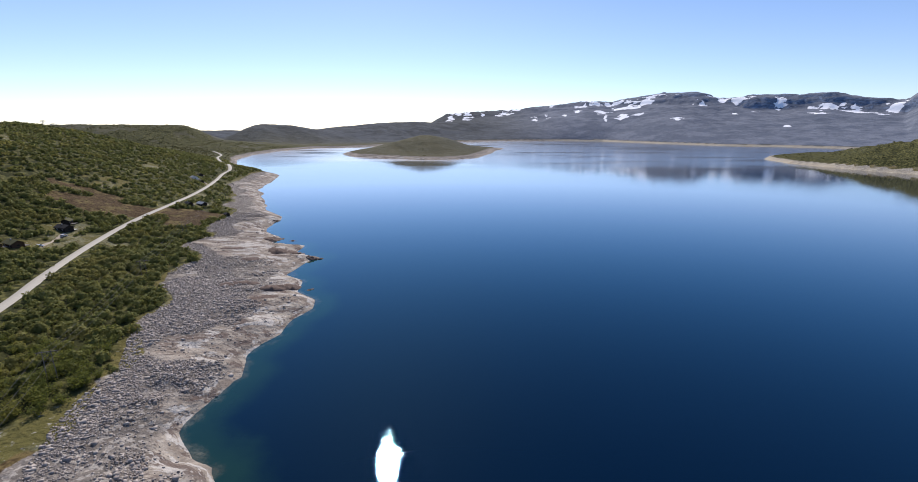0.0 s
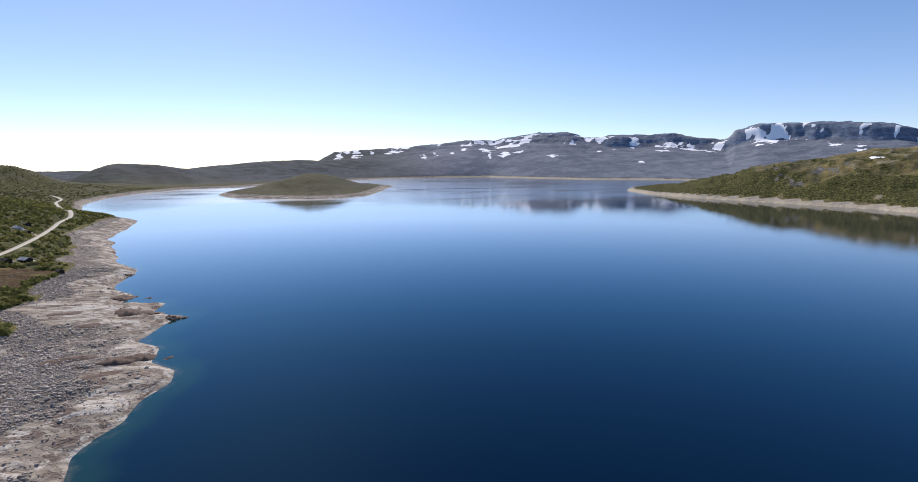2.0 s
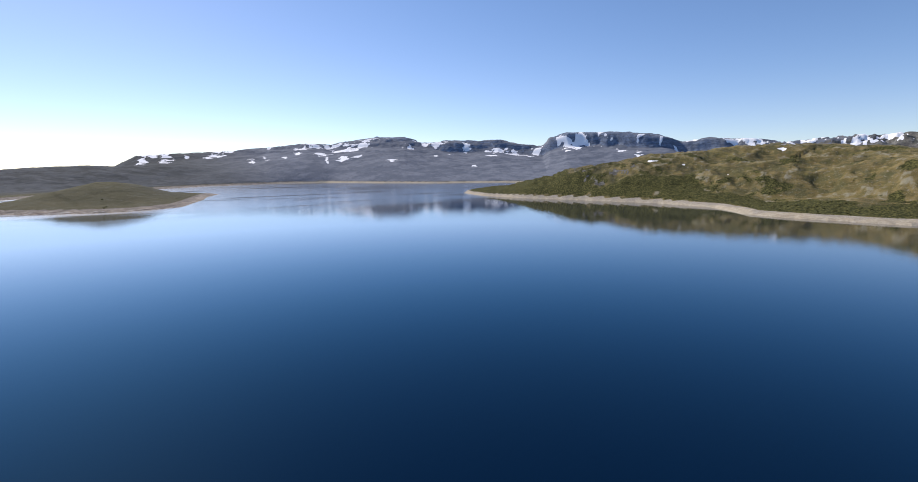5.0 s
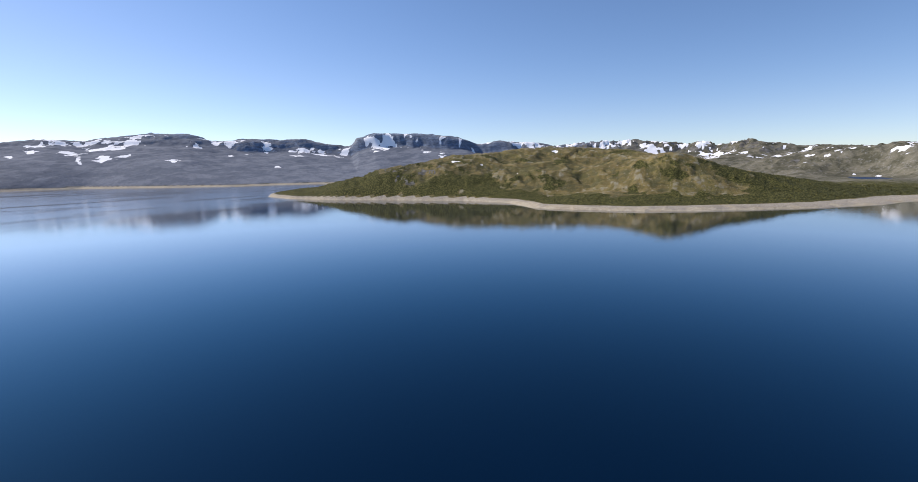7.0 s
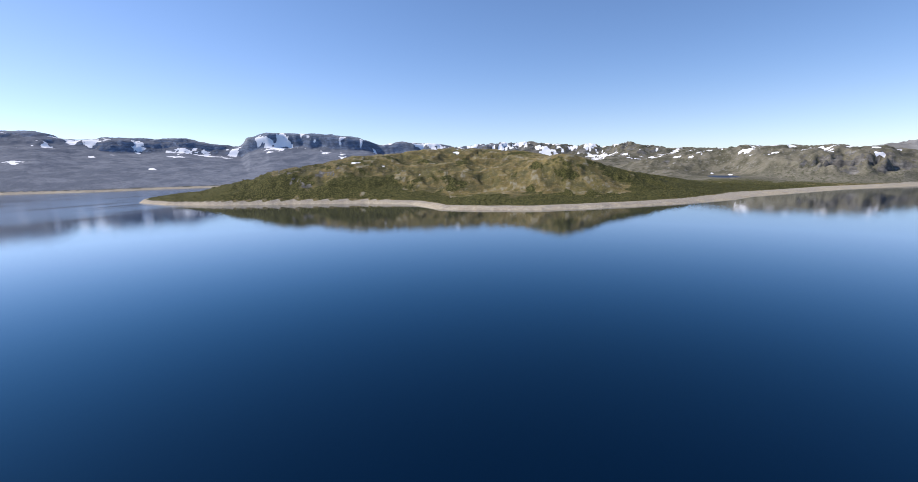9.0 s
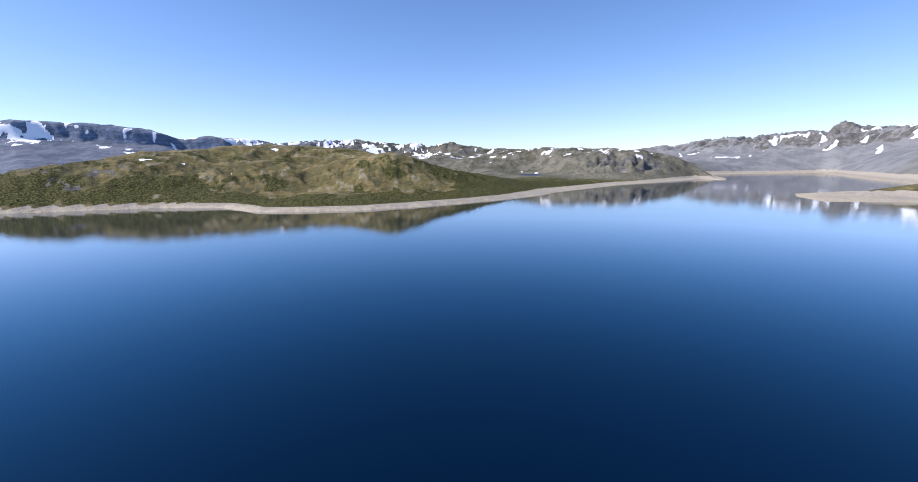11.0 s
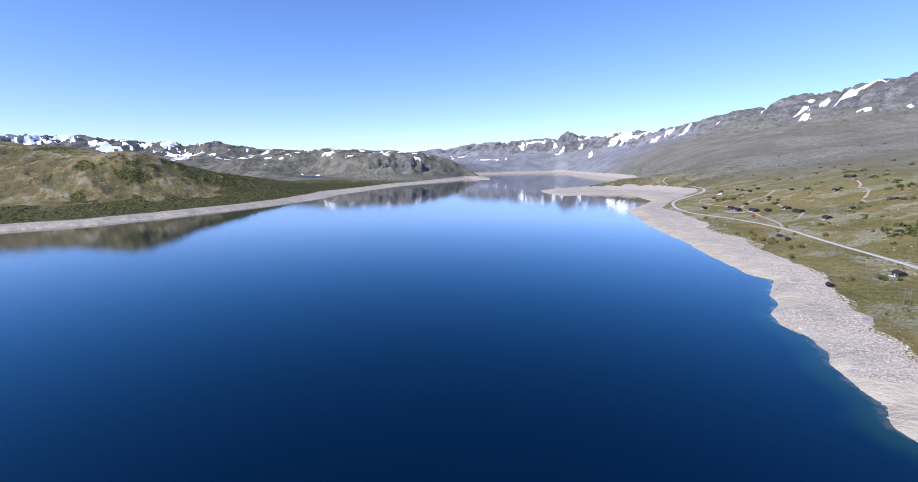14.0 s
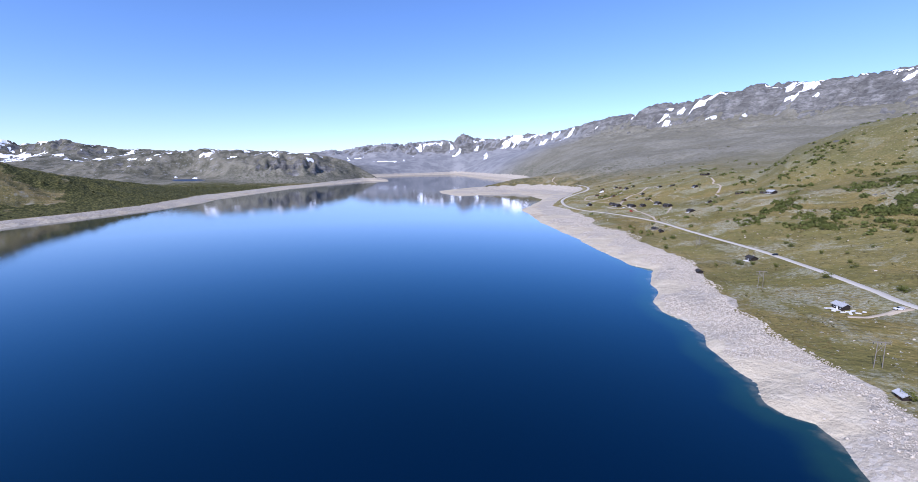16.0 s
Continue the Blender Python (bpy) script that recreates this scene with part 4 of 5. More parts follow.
def prism(bm, outline, y0, y1):
    """An outline in x and z drawn out along y."""
    a = [bm.verts.new((x, y0, z)) for x, z in outline]
    b = [bm.verts.new((x, y1, z)) for x, z in outline]
    bm.faces.new(a)
    bm.faces.new(b[::-1])
    for i in range(len(a)):
        j = (i + 1) % len(a)
        bm.faces.new((a[j], a[i], b[i], b[j]))
    bmesh.ops.recalc_face_normals(bm, faces=bm.faces)
    return bm


def empty(name, m, label, category, group=""):
    ob = new(name)
    ob.matrix_world = m
    return tagged(ob, label, category, group)


# ---- roads and tracks ----
def ribbon(name, line, width, lift, material):
    """A strip laid along a way, a little above the ground, with its edges turned down."""
    p = np.array(line)
    t = np.gradient(p[:, :2], axis=0)
    t /= np.linalg.norm(t, axis=1)[:, None]
    side = np.stack([t[:, 1], -t[:, 0]], -1)
    cross = [(-width / 2 - 0.5, -0.5), (-width / 2, 0.0), (0, 0.05), (width / 2, 0.0), (width / 2 + 0.5, -0.5)]
    co, faces = [], []
    n = len(cross)
    for k, (u, dz) in enumerate(cross):
        co.append(np.column_stack([p[:, :2] + side * u, p[:, 2] + lift + dz]))
    co = np.stack(co, 1).reshape(-1, 3)
    for i in range(len(p) - 1):
        for k in range(n - 1):
            faces.append((i * n + k, i * n + k + 1, (i + 1) * n + k + 1, (i + 1) * n + k))
    return new(name, mesh_of(name, co, np.array(faces)[:, ::-1], material))


fine = flow([tuple(v) for v in ROAD], 4)
road = tagged(ribbon("road", fine, 5.6, 0.16, ASPHALT), "pale grey asphalt road along the lake, gravel edged", "road", kind="structure")


def track(line, width):
    p = np.array(graded(line, 5, 2))
    z = shape(p[:, 0], p[:, 1])[0]
    p[:, 2] = z
    return tagged(ribbon("track", p, width, 0.12, GRAVEL), "pale gravel track between the cabins", "track", kind="structure")


track([(384, -549), (405, -578), (446, -626), (482, -660), (512, -688), (535, -708), (564, -787), (565, -832), (587, -896), (575, -922)], 4.0)
track([(535, -708), (570, -720), (609, -732), (600, -760), (601, -807), (612, -840)], 3.2)
track([(609, -732), (640, -752), (667, -805), (640, -800), (612, -775)], 3.0)
track([(512, -1002), (470, -905), (456, -878), (433, -838), (428, -822), (408, -802), (391, -742), (372, -706)], 3.4)
track([(405, -612), (415, -640), (425, -667)], 3.0)
track([(500, -745), (470, -712), (430, -674)], 3.0)
track([(790, -974), (770, -930), (720, -890), (676, -872)], 3.4)
track([(1090, -1222), (1075, -1190), (1050, -1172), (1031, -1159)], 4.0)
track([(146, -274), (139, -277), (132, -287), (127, -295)], 2.4)
track([(133, -284), (129, -290), (124, -293)], 3.2)
track([(486, -674), (505, -669), (522, -666), (538, -676)], 6.5)
track([(-290, 300), (-296, 312), (-300, 326), (-306, 340)], 2.6)
track([(-356, 640), (-366, 650), (-382, 660)], 2.6)


# ---- cabins ----
def cabin(x, y, turn, long=9.0, wide=6.0, tall=2.6, wall=TIMBER, roof=TURF, label="", porch=True, stack=True, white=False, name="cabin"):
    """A gabled mountain cabin: walls, roof, windows, door, chimney and terrace."""
    z = min(level(x + a, y + b) for a in (-3, 3) for b in (-3, 3))
    ob = empty(name, pose(x, y, z, 0, 0, turn), label, name.replace("_", " "), "mountain cabins")
    h, w, l = tall + 0.5, wide / 2, long / 2
    ridge = h + wide * 0.27
    part("wall", prism(bmesh.new(), [(-w, -1.5), (w, -1.5), (w, h), (0, ridge), (-w, h)], -l, l), wall, ob)
    bm = bmesh.new()
    o, t = 0.6, 0.28
    k = (ridge - h) / w
    prism(bm, [(-w - o, h - o * k), (0, ridge + 0.02), (w + o, h - o * k), (w + o, h - o * k + t), (0, ridge + t + 0.05), (-w - o, h - o * k + t)], -l - 0.7, l + 0.7)
    part("roof", bm, roof, ob)
    for s in (-1, 1) if tall > 2.1 else ():
        for v in (-0.28, 0.28):
            pane = part("window", box(bmesh.new(), (s * w - 0.05, v * long - 0.6, 1.2), (s * w + 0.05, v * long + 0.6, 2.3), 0.02), WHITE, ob, "white window frame")
            part("pane", box(bmesh.new(), (s * (w + 0.055) - 0.01, v * long - 0.48, 1.32), (s * (w + 0.055) + 0.01, v * long + 0.48, 2.18)), GLASS, pane)
    if tall > 2.1:
        part("window", box(bmesh.new(), (-0.7, -l - 0.06, 1.3), (0.7, -l + 0.04, 2.4), 0.02), GLASS, ob)
    part("door", box(bmesh.new(), (w - 0.04, -0.5, 0.1), (w + 0.07, 0.5, min(2.45, h - 0.15)), 0.02), WHITE if white else BROWN, ob)
    if roof is TIN:
        for v in np.linspace(-l - 0.4, l + 0.4, 8):
            for s in (-1, 1):
                a, b = Vector((0, v, ridge + t + 0.06)), Vector((s * (w + o), v, h - o * k + t + 0.02))
                part("roof_rib", tube(bmesh.new(), a, b, 0.06, 0.06, 4), STEEL, ob)
    if stack:
        bm = box(bmesh.new(), (-0.9, 0.6, h), (-0.3, 1.2, ridge + 0.9), 0.03)
        part("chimney", box(bm, (-0.98, 0.52, ridge + 0.9), (-0.22, 1.28, ridge + 1.05)), CONCRETE, ob)
    if porch:
        bm = bmesh.new()
        for i in range(8):
            box(bm, (w + 0.05 + i * 0.4, -l * 0.8, 0.32), (w + 0.42 + i * 0.4, l * 0.8, 0.44))
        part("terrace", bm, WHITE if white else POLE, ob)
        for a in (0.3, 2.9):
            for b in (-0.75, 0, 0.75):
                part("post", box(bmesh.new(), (w + a - 0.08, l * b - 0.08, -1.2), (w + a + 0.08, l * b + 0.08, 0.315)), POLE, ob)
    return ob


DARK = "dark-stained timber cabin with a turf roof on the heath"
cabin(151, -286, 52, 6.4, 4.4, 2.3, TIMBER, TIN, "dark cabin with grey sheet roof and pale terrace being built", white=True)
cabin(228, -392, 48, 7.6, 5.4, 2.5, TIMBER, SLATE, "black timber cabin with a dark roof below the road", white=True)
cabin(116, -194, 40, 3.8, 2.8, 1.5, TIMBER, TIN, "small weathered shed with a ribbed sheet metal roof", False, False, name="shed")
cabin(245, -335, 45, 4.4, 3.4, 1.7, TIMBER, SLATE, "dark boathouse at the edge of the stony bank", False, False, name="boathouse")
cabin(525, -1024, 62, 20, 8, 2.8, TIMBER, TURF, "long dark timber cabin at the end of the upper track")
for x, y, turn, long in ((347, -707, 60, 11), (311, -689, 58, 10), (371, -668, 30, 9), (512, -851, 55, 10), (552, -881, 50, 9), (505, -746, 60, 10),
                         (544, -799, 40, 9), (549, -742, 60, 8), (598, -786, 52, 8), (644, -799, 60, 8), (674, -919, 50, 9), (638, -928, 55, 9),
                         (700, -905, 60, 8), (655, -905, 30, 8)):
    brown = long == 8
    cabin(x, y, turn, long * 0.9, 5.6, 2.5, BROWN if brown else TIMBER, TURF, "brown-stained timber cabin with a turf roof on the heath" if brown else DARK, white=long == 9)
for x, y, turn in ((585, -687, 60), (451, -805, 55), (627, -883, 58)):
    cabin(x, y, turn, 8, 5.6, 2.5, TIMBER, SLATE, "small dark timber cabin with a dark roof on the heath", white=True)
cabin(301, -684, 58, 11, 7, 2.7, TIMBER, TIN, "dark timber cabin with a bright sheet metal roof", white=True)
cabin(372, -610, 50, 10, 7, 2.6, TIMBER, SLATE, "dark timber cabin with a pale terrace above the road", white=True)
cabin(468, -709, 62, 10, 7, 2.6, TIMBER, SLATE, "dark timber cabin beside the gravel track", white=True)
cabin(435, -674, 64, 14, 7, 2.6, TIMBER, SLATE, "long dark timber cabin with a dark roof")
cabin(676, -866, 40, 10, 7, 3.0, WHITE, SLATE, "white-boarded house beside the road", white=True)
cabin(545, -697, 66, 10, 6, 2.6, TIMBER, SLATE, "dark lodge wing beside the gravel yard", name="lodge")
cabin(526, -681, 66, 14, 7, 3.0, TIMBER, SLATE, "large dark timber lodge with a pale yard", white=True, name="lodge")
cabin(500, -682, 62, 15, 7, 3.0, TIMBER, SLATE, "large dark timber lodge with a pale yard", white=True, name="lodge")
cabin(484, -690, 58, 9, 6, 2.6, TIMBER, SLATE, "dark lodge wing beside the gravel yard", name="lodge")
cabin(370, -509, 60, 7, 5, 2.2, POLE, SLATE, "small grey hay shed on the heath below the road", False, False, name="shed")
cabin(357, -499, 40, 6, 4.5, 2.2, TIMBER, SLATE, "small dark shed on the heath below the road", False, False, name="shed")
cabin(-321, 362, 20, 7, 5.5, 2.6, TIMBER, TURF, "small dark cabin among the birches")
cabin(-311, 347, 70, 12, 6.5, 2.7, TIMBER, SLATE, "dark timber cabin with a pale terrace among birches", white=True)
cabin(-305, 299, 65, 12, 7, 2.7, BROWN, TURF, "brown timber cabin among the birches above the road")
cabin(-309, 290, 65, 8, 5, 2.4, BROWN, TURF, "small brown timber cabin among the birches")
cabin(-293, 484, 60, 8, 5.5, 2.4, TIMBER, SLATE, "dark cabin on the lake side of the road")
cabin(-285, 495, 60, 10, 6, 2.5, TIMBER, TIN, "dark cabin with a bright roof below the road", white=True)
cabin(-384, 656, 50, 10, 7, 2.7, WHITE, TIN, "white cabin above the road on the scrub slope", white=True)
cabin(-369, 646, 50, 8, 5, 2.5, TIMBER, TURF, "small dark cabin above the road")
cabin(-400, 700, 50, 9, 6, 2.5, TIMBER, TURF, "small dark cabin above the road")
cabin(-239, 457, 50, 5, 4, 2.0, TIMBER, SLATE, "dark boathouse at the edge of the stony bank", False, False, name="boathouse")


# ---- building clutter beside the new cabin ----
def timber_stack(x, y, turn, long, label):
    """Pale boards piled crosswise on bearers."""
    ob = empty("timber_stack", pose(x, y, level(x, y) + 0.02, 0, 0, turn), label, "timber stack", "timber beside the cabin")
    for s in (-0.35, 0.35):
        part("bearer", box(bmesh.new(), (s * long - 0.08, -0.7, -0.1), (s * long + 0.08, 0.7, 0.14)), POLE, ob)
    for i in range(4):
        for k in range(5):
            part("board", box(bmesh.new(), (-long / 2 + 0.1 * (k % 2), -0.68 + k * 0.27, 0.14 + i * 0.1), (long / 2 - 0.12 * (i % 2), -0.44 + k * 0.27, 0.22 + i * 0.1)), WHITE, ob)
    return ob


PILE = "pile of pale new boards beside the cabin"
for x, y, turn, long in ((147, -281, 20, 2.6), (149, -279.5, 50, 2.2), (145.5, -283.5, 75, 3.0), (153, -280.5, 10, 1.8), (156.5, -283, 60, 2.0), (143, -281, 30, 2.4), (145.5, -278.5, 110, 2.0), (141, -284, 5, 1.6)):
    timber_stack(x, y, turn, long, PILE)


# ---- cars ----
def car(x, y, turn, paint, label):
    """A parked estate car: body, cabin glass and four wheels."""
    ob = empty("car", pose(x, y, level(x, y) + 0.22, 0, 0, turn), label, "car", "parked cars")
    bm = prism(bmesh.new(), [(-2.2, 0.3), (2.2, 0.3), (2.25, 0.75), (1.1, 0.95), (-2.2, 0.98)], -0.88, 0.88)
    bmesh.ops.bevel(bm, geom=bm.edges[:], offset=0.06, segments=2, affect="EDGES")
    part("body", bm, paint, ob)
    part("roof", prism(bmesh.new(), [(-2.0, 1.4), (0.1, 1.46), (0.0, 1.52), (-1.9, 1.5)], -0.7, 0.7), paint, ob)
    part("glass", prism(bmesh.new(), [(-2.15, 0.97), (1.0, 0.94), (0.2, 1.45), (-1.98, 1.43)], -0.78, 0.78), GLASS, ob)
    for a in (-1.35, 1.35):
        for b in (-0.82, 0.82):
            part("wheel", tube(bmesh.new(), (a, b - 0.1, 0.32), (a, b + 0.1, 0.32), 0.32, 0.32, 12), RUBBER, ob)
    return ob


car(216, -407, 52, CAR_DARK, "dark estate car on the asphalt road")
car(476, -640, 30, RED, "red car on the lodge forecourt")
car(480, -645, 30, RED, "red car on the lodge forecourt")
car(508, -672, 20, CAR_WHITE, "white car parked before the dark lodge")
car(-292, 304, 30, CAR_WHITE, "white car parked on a clearing among birches")
car(-300, 333, 80, CAR_WHITE, "white car parked beside a dark cabin")
car(129, -291, 40, CAR_WHITE, "white car parked on the lay-by")


# ---- power line ----
def h_pole(x, y, turn):
    """Two poles with a crossarm and three insulators."""
    ob = empty("power_pole", pose(x, y, level(x, y) - 0.4, 0, 0, turn), "twin-legged weathered wooden power pole with a crossarm", "power pole", "poles of the power line")
    for s in (-1.3, 1.3):
        part("pole", tube(bmesh.new(), (s * 1.15, 0, 0), (s, 0, 12.0), 0.17, 0.12, 8), POLE, ob)
    part("crossarm", box(bmesh.new(), (-3.2, -0.12, 11.3), (3.2, 0.12, 11.55), 0.02), POLE, ob)
    part("brace", tube(bmesh.new(), (-1.32, 0, 7.2), (1.3, 0, 10.8), 0.07, 0.07), POLE, ob)
    part("brace", tube(bmesh.new(), (1.32, 0, 7.2), (-1.3, 0, 10.8), 0.07, 0.07), POLE, ob)
    for s in (-2.8, 0, 2.8):
        part("insulator", tube(bmesh.new(), (s, 0, 10.6), (s, 0, 11.3), 0.1, 0.08), GLASS, ob)
    return ob.matrix_world.copy()


LINE_EAST = [(470, -560), (284, -424), (198, -315), (126, -217)]
LINE_WEST = [(-112, 60), (-149, 148), (-192, 262), (-232, 372), (-290, 560)]


def run(places):
    turns = []
    for i, (x, y) in enumerate(places):
        a, b = places[max(i - 1, 0)], places[min(i + 1, len(places) - 1)]
        turns.append(math.degrees(math.atan2(b[1] - a[1], b[0] - a[0])) - 90)
    poses = [h_pole(x, y, t) for (x, y), t in zip(places, turns)]
    for m, n in zip(poses, poses[1:]):
        for s in (-2.8, 0, 2.8):
            a, b = m @ Vector((s, 0, 10.6)), n @ Vector((s, 0, 10.6))
            bm = bmesh.new()
            pts = [a.lerp(b, i / 10) - Vector((0, 0, 4 * 2.2 * (i / 10) * (1 - i / 10))) for i in range(11)]
            for p, q in zip(pts, pts[1:]):
                tube(bm, p, q, 0.035, 0.035, 4)
            me = bpy.data.meshes.new("power_cable")
            bm.to_mesh(me)
            bm.free()
            me.materials.append(CABLE)
            tagged(new("power_cable", me), "thin grey sagging power cable between wooden poles", "cable", "cables of the power line")


run(LINE_EAST)
run(LINE_WEST)


def pylon(x, y, turn, tall=9.5):
    """A lattice mast with three arms, far up on the brow."""
    ob = empty("pylon", pose(x, y, level(x, y) - 0.5, 0, 0, turn), "grey lattice steel pylon on the brow of the hill", "pylon", "pylons on the brow")
    for a in (-1, 1):
        for b in (-1, 1):
            part("leg", tube(bmesh.new(), (a * 1.5, b * 1.5, 0), (a * 0.3, b * 0.3, tall), 0.12, 0.08, 4), STEEL, ob)
    for k, w in ((0.74, 3.2), (0.85, 4.0), (0.95, 2.6)):
        part("arm", box(bmesh.new(), (-w, -0.25, tall * k), (w, 0.25, tall * k + 0.4)), STEEL, ob)
    for i in range(5):
        z0, z1 = tall * i / 6, tall * (i + 1) / 6
        w0, w1 = 1.5 - 1.2 * i / 6, 1.5 - 1.2 * (i + 1) / 6
        bm = bmesh.new()
        for b in (-1, 1):
            tube(bm, (-w0, b * w0, z0), (w1, b * w1, z1), 0.07, 0.07, 4)
            tube(bm, (w0, b * w0, z0), (-w1, b * w1, z1), 0.07, 0.07, 4)
        part("lattice", bm, STEEL, ob)
    return ob


for x, y in ((-649, 727), (-662, 760), (-1200, 1540)):
    pylon(x, y, 30)


# ---- pond beyond the peninsula ----
bm = bmesh.new()
ring = [bm.verts.new((2470 + (160 + 14 * math.sin(3 * a) + 7 * math.sin(7 * a)) * math.cos(a), -345 + (72 + 14 * math.cos(2 * a)) * math.sin(a), 0)) for a in np.linspace(0, 2 * math.pi, 40, endpoint=False)]
bm.faces.new(ring)
me = bpy.data.meshes.new("pond")
bm.to_mesh(me)
bm.free()
POND = Mat("pond_water", 0.35, 0, 0.25)
me.materials.append(POND.colour(POND.mix(POND.noise(0.01), (0.008, 0.030, 0.085), (0.010, 0.036, 0.10))))
pond = tagged(new("pond", me), "small blue mountain tarn among dark scrub", "pond", kind="structure")
pond.location.z = 28.3

# ---- stones ----
rng = np.random.default_rng(7)
bm = bmesh.new()
bmesh.ops.create_icosphere(bm, subdivisions=1, radius=1)
ICO = np.array([v.co[:] for v in bm.verts])
ICO_F = np.array([[v.index for v in f.verts] for f in bm.faces])
bm.free()


def spread(n, x0, x1, y0, y1):
    """Random places in a stretch of ground with height and metres inland."""
    x, y = rng.uniform(x0, x1, n), rng.uniform(y0, y1, n)
    z, d = shape(x, y)
    return x, y, z, d


def bank_stones(n, x0, x1, y0, y1):
    x, y, z, d = spread(n, x0, x1, y0, y1)
    wide = bare(x, y)
    inner = d / wide
    grain = rough(x, y, 18, 3, 151) + 0.5 * rough(x, y, 60, 2, 153)
    keep = (d > -2.5) & (inner < 1.03) & (rng.random(n) < np.clip((inner + 0.2) * 1.5 + grain * 2.0, 0.12, 1) * (1 - 0.95 * sandy(x, y, inner)))
    return np.stack([x, y, np.maximum(z, -0.5)], -1)[keep]


def turned(n):
    """Random turns as matrices."""
    q = rng.normal(size=(n, 4))
    q /= np.linalg.norm(q, axis=1)[:, None]
    w, x, y, z = q.T
    return np.stack([1 - 2 * (y * y + z * z), 2 * (x * y - z * w), 2 * (x * z + y * w), 2 * (x * y + z * w), 1 - 2 * (x * x + z * z),
                     2 * (y * z - x * w), 2 * (x * z - y * w), 2 * (y * z + x * w), 1 - 2 * (x * x + y * y)], -1).reshape(n, 3, 3)


stones = np.vstack([bank_stones(90000, -175, -60, 60, 270), bank_stones(75000, -270, -60, 270, 480), bank_stones(24000, -480, -180, 480, 950),
                    bank_stones(130000, 60, 330, -400, -120), bank_stones(40000, 300, 560, -620, -380)])
near = np.hypot(stones[:, 0] - 30, stones[:, 1] - 20)
stones = stones[np.argsort(near)]
big, rest = stones[:4000:14][:290], np.delete(stones, np.arange(0, 4000, 14)[:290], 0)
rest = rest[rng.permutation(len(rest))[:72000]]
n = len(rest)
size = 0.15 + 0.24 * rng.random(n) ** 2 + 0.7 * rng.random(n) ** 16
size *= 1 - 0.15 * step(60, -100, rest[:, 1])
size *= 1 + np.hypot(rest[:, 0], rest[:, 1]) / 1800
BLOCK = np.array([(a, b, c) for a in (-1, 1) for b in (-1, 1) for c in (-1, 1)]) * 0.72
BLOCK_F = np.array([(0, 1, 3), (0, 3, 2), (4, 6, 7), (4, 7, 5), (0, 4, 5), (0, 5, 1), (2, 3, 7), (2, 7, 6), (0, 2, 6), (0, 6, 4), (1, 5, 7), (1, 7, 3)])
forms = BLOCK[None] * rng.uniform(0.55, 1.2, (n, len(BLOCK), 1)) * size[:, None, None] * rng.uniform(0.6, 1.3, (n, 1, 3))
forms = np.einsum("nij,nkj->nki", turned(n), forms) * np.array([1, 1, 0.65]) + (rest + np.array([0, 0, 0.1]))[:, None]
faces = (BLOCK_F[None] + (np.arange(n) * len(BLOCK))[:, None, None]).reshape(-1, 3)
tagged(new("shore_stones", mesh_of("shore_stones", forms.reshape(-1, 3), faces, STONE)), "grey angular stones scattered over the bare lake bank", "stones", kind="stuff")
shapes = []
for i in range(8):
    v = ICO * rng.uniform(0.65, 1.15, (len(ICO), 1)) * rng.uniform(0.7, 1.3, 3) * np.array([1, 1, 0.75])
    shapes.append(mesh_of("boulder", v, ICO_F, STONE))
for i, (x, y, z) in enumerate(big):
    ob = tagged(new("boulder", shapes[i % 8]), "grey angular boulder lying on the bare lake bank", "boulder", "boulders on the bank")
    k = rng.uniform(0.35, 0.85)
    ob.matrix_world = pose(x, y, z + 0.15 * k, 0, 0, rng.uniform(0, 360)) @ Matrix.Diagonal((k, k, k, 1))


# ---- rock ribs and skerries on the points ----
def rock_rib(x0, y0, x1, y1, wide, high, name, label, group):
    """A low ragged back of rock between two places, broken into ledges."""
    nu, nv = 34, 13
    u, v = np.meshgrid(np.linspace(-1, 1, nu), np.linspace(-1, 1, nv))
    long = math.hypot(x1 - x0, y1 - y0) / 2
    ca, sa = (x1 - x0) / (2 * long), (y1 - y0) / (2 * long)
    px, py = u * long * 1.1, v * wide / 2
    x, y = (x0 + x1) / 2 + px * ca - py * sa, (y0 + y1) / 2 + px * sa + py * ca
    lump = rough(x, y, 7, 4, 211, 0.65)
    form = np.clip(1.0 - u ** 4 - v ** 2 + 0.9 * lump, -0.6, 1.2)
    z = np.maximum(shape(x, y)[0], -0.5) - 0.7 + 0.7 * np.clip(form * 3, -0.5, 1) + 0.6 * high * np.maximum(form, 0) * (0.55 + 0.9 * 1.6 * np.abs(rough(x, y, 3.2, 4, 217, 0.7)))
    i, j = np.meshgrid(np.arange(nv - 1), np.arange(nu - 1), indexing="ij")
    i, j = i.ravel(), j.ravel()
    faces = np.stack([i * nu + j, i * nu + j + 1, (i + 1) * nu + j + 1, (i + 1) * nu + j], -1)
    return tagged(new(name, mesh_of(name, np.stack([x, y, z], -1).reshape(-1, 3), faces, RIB)), label, "rock", group)


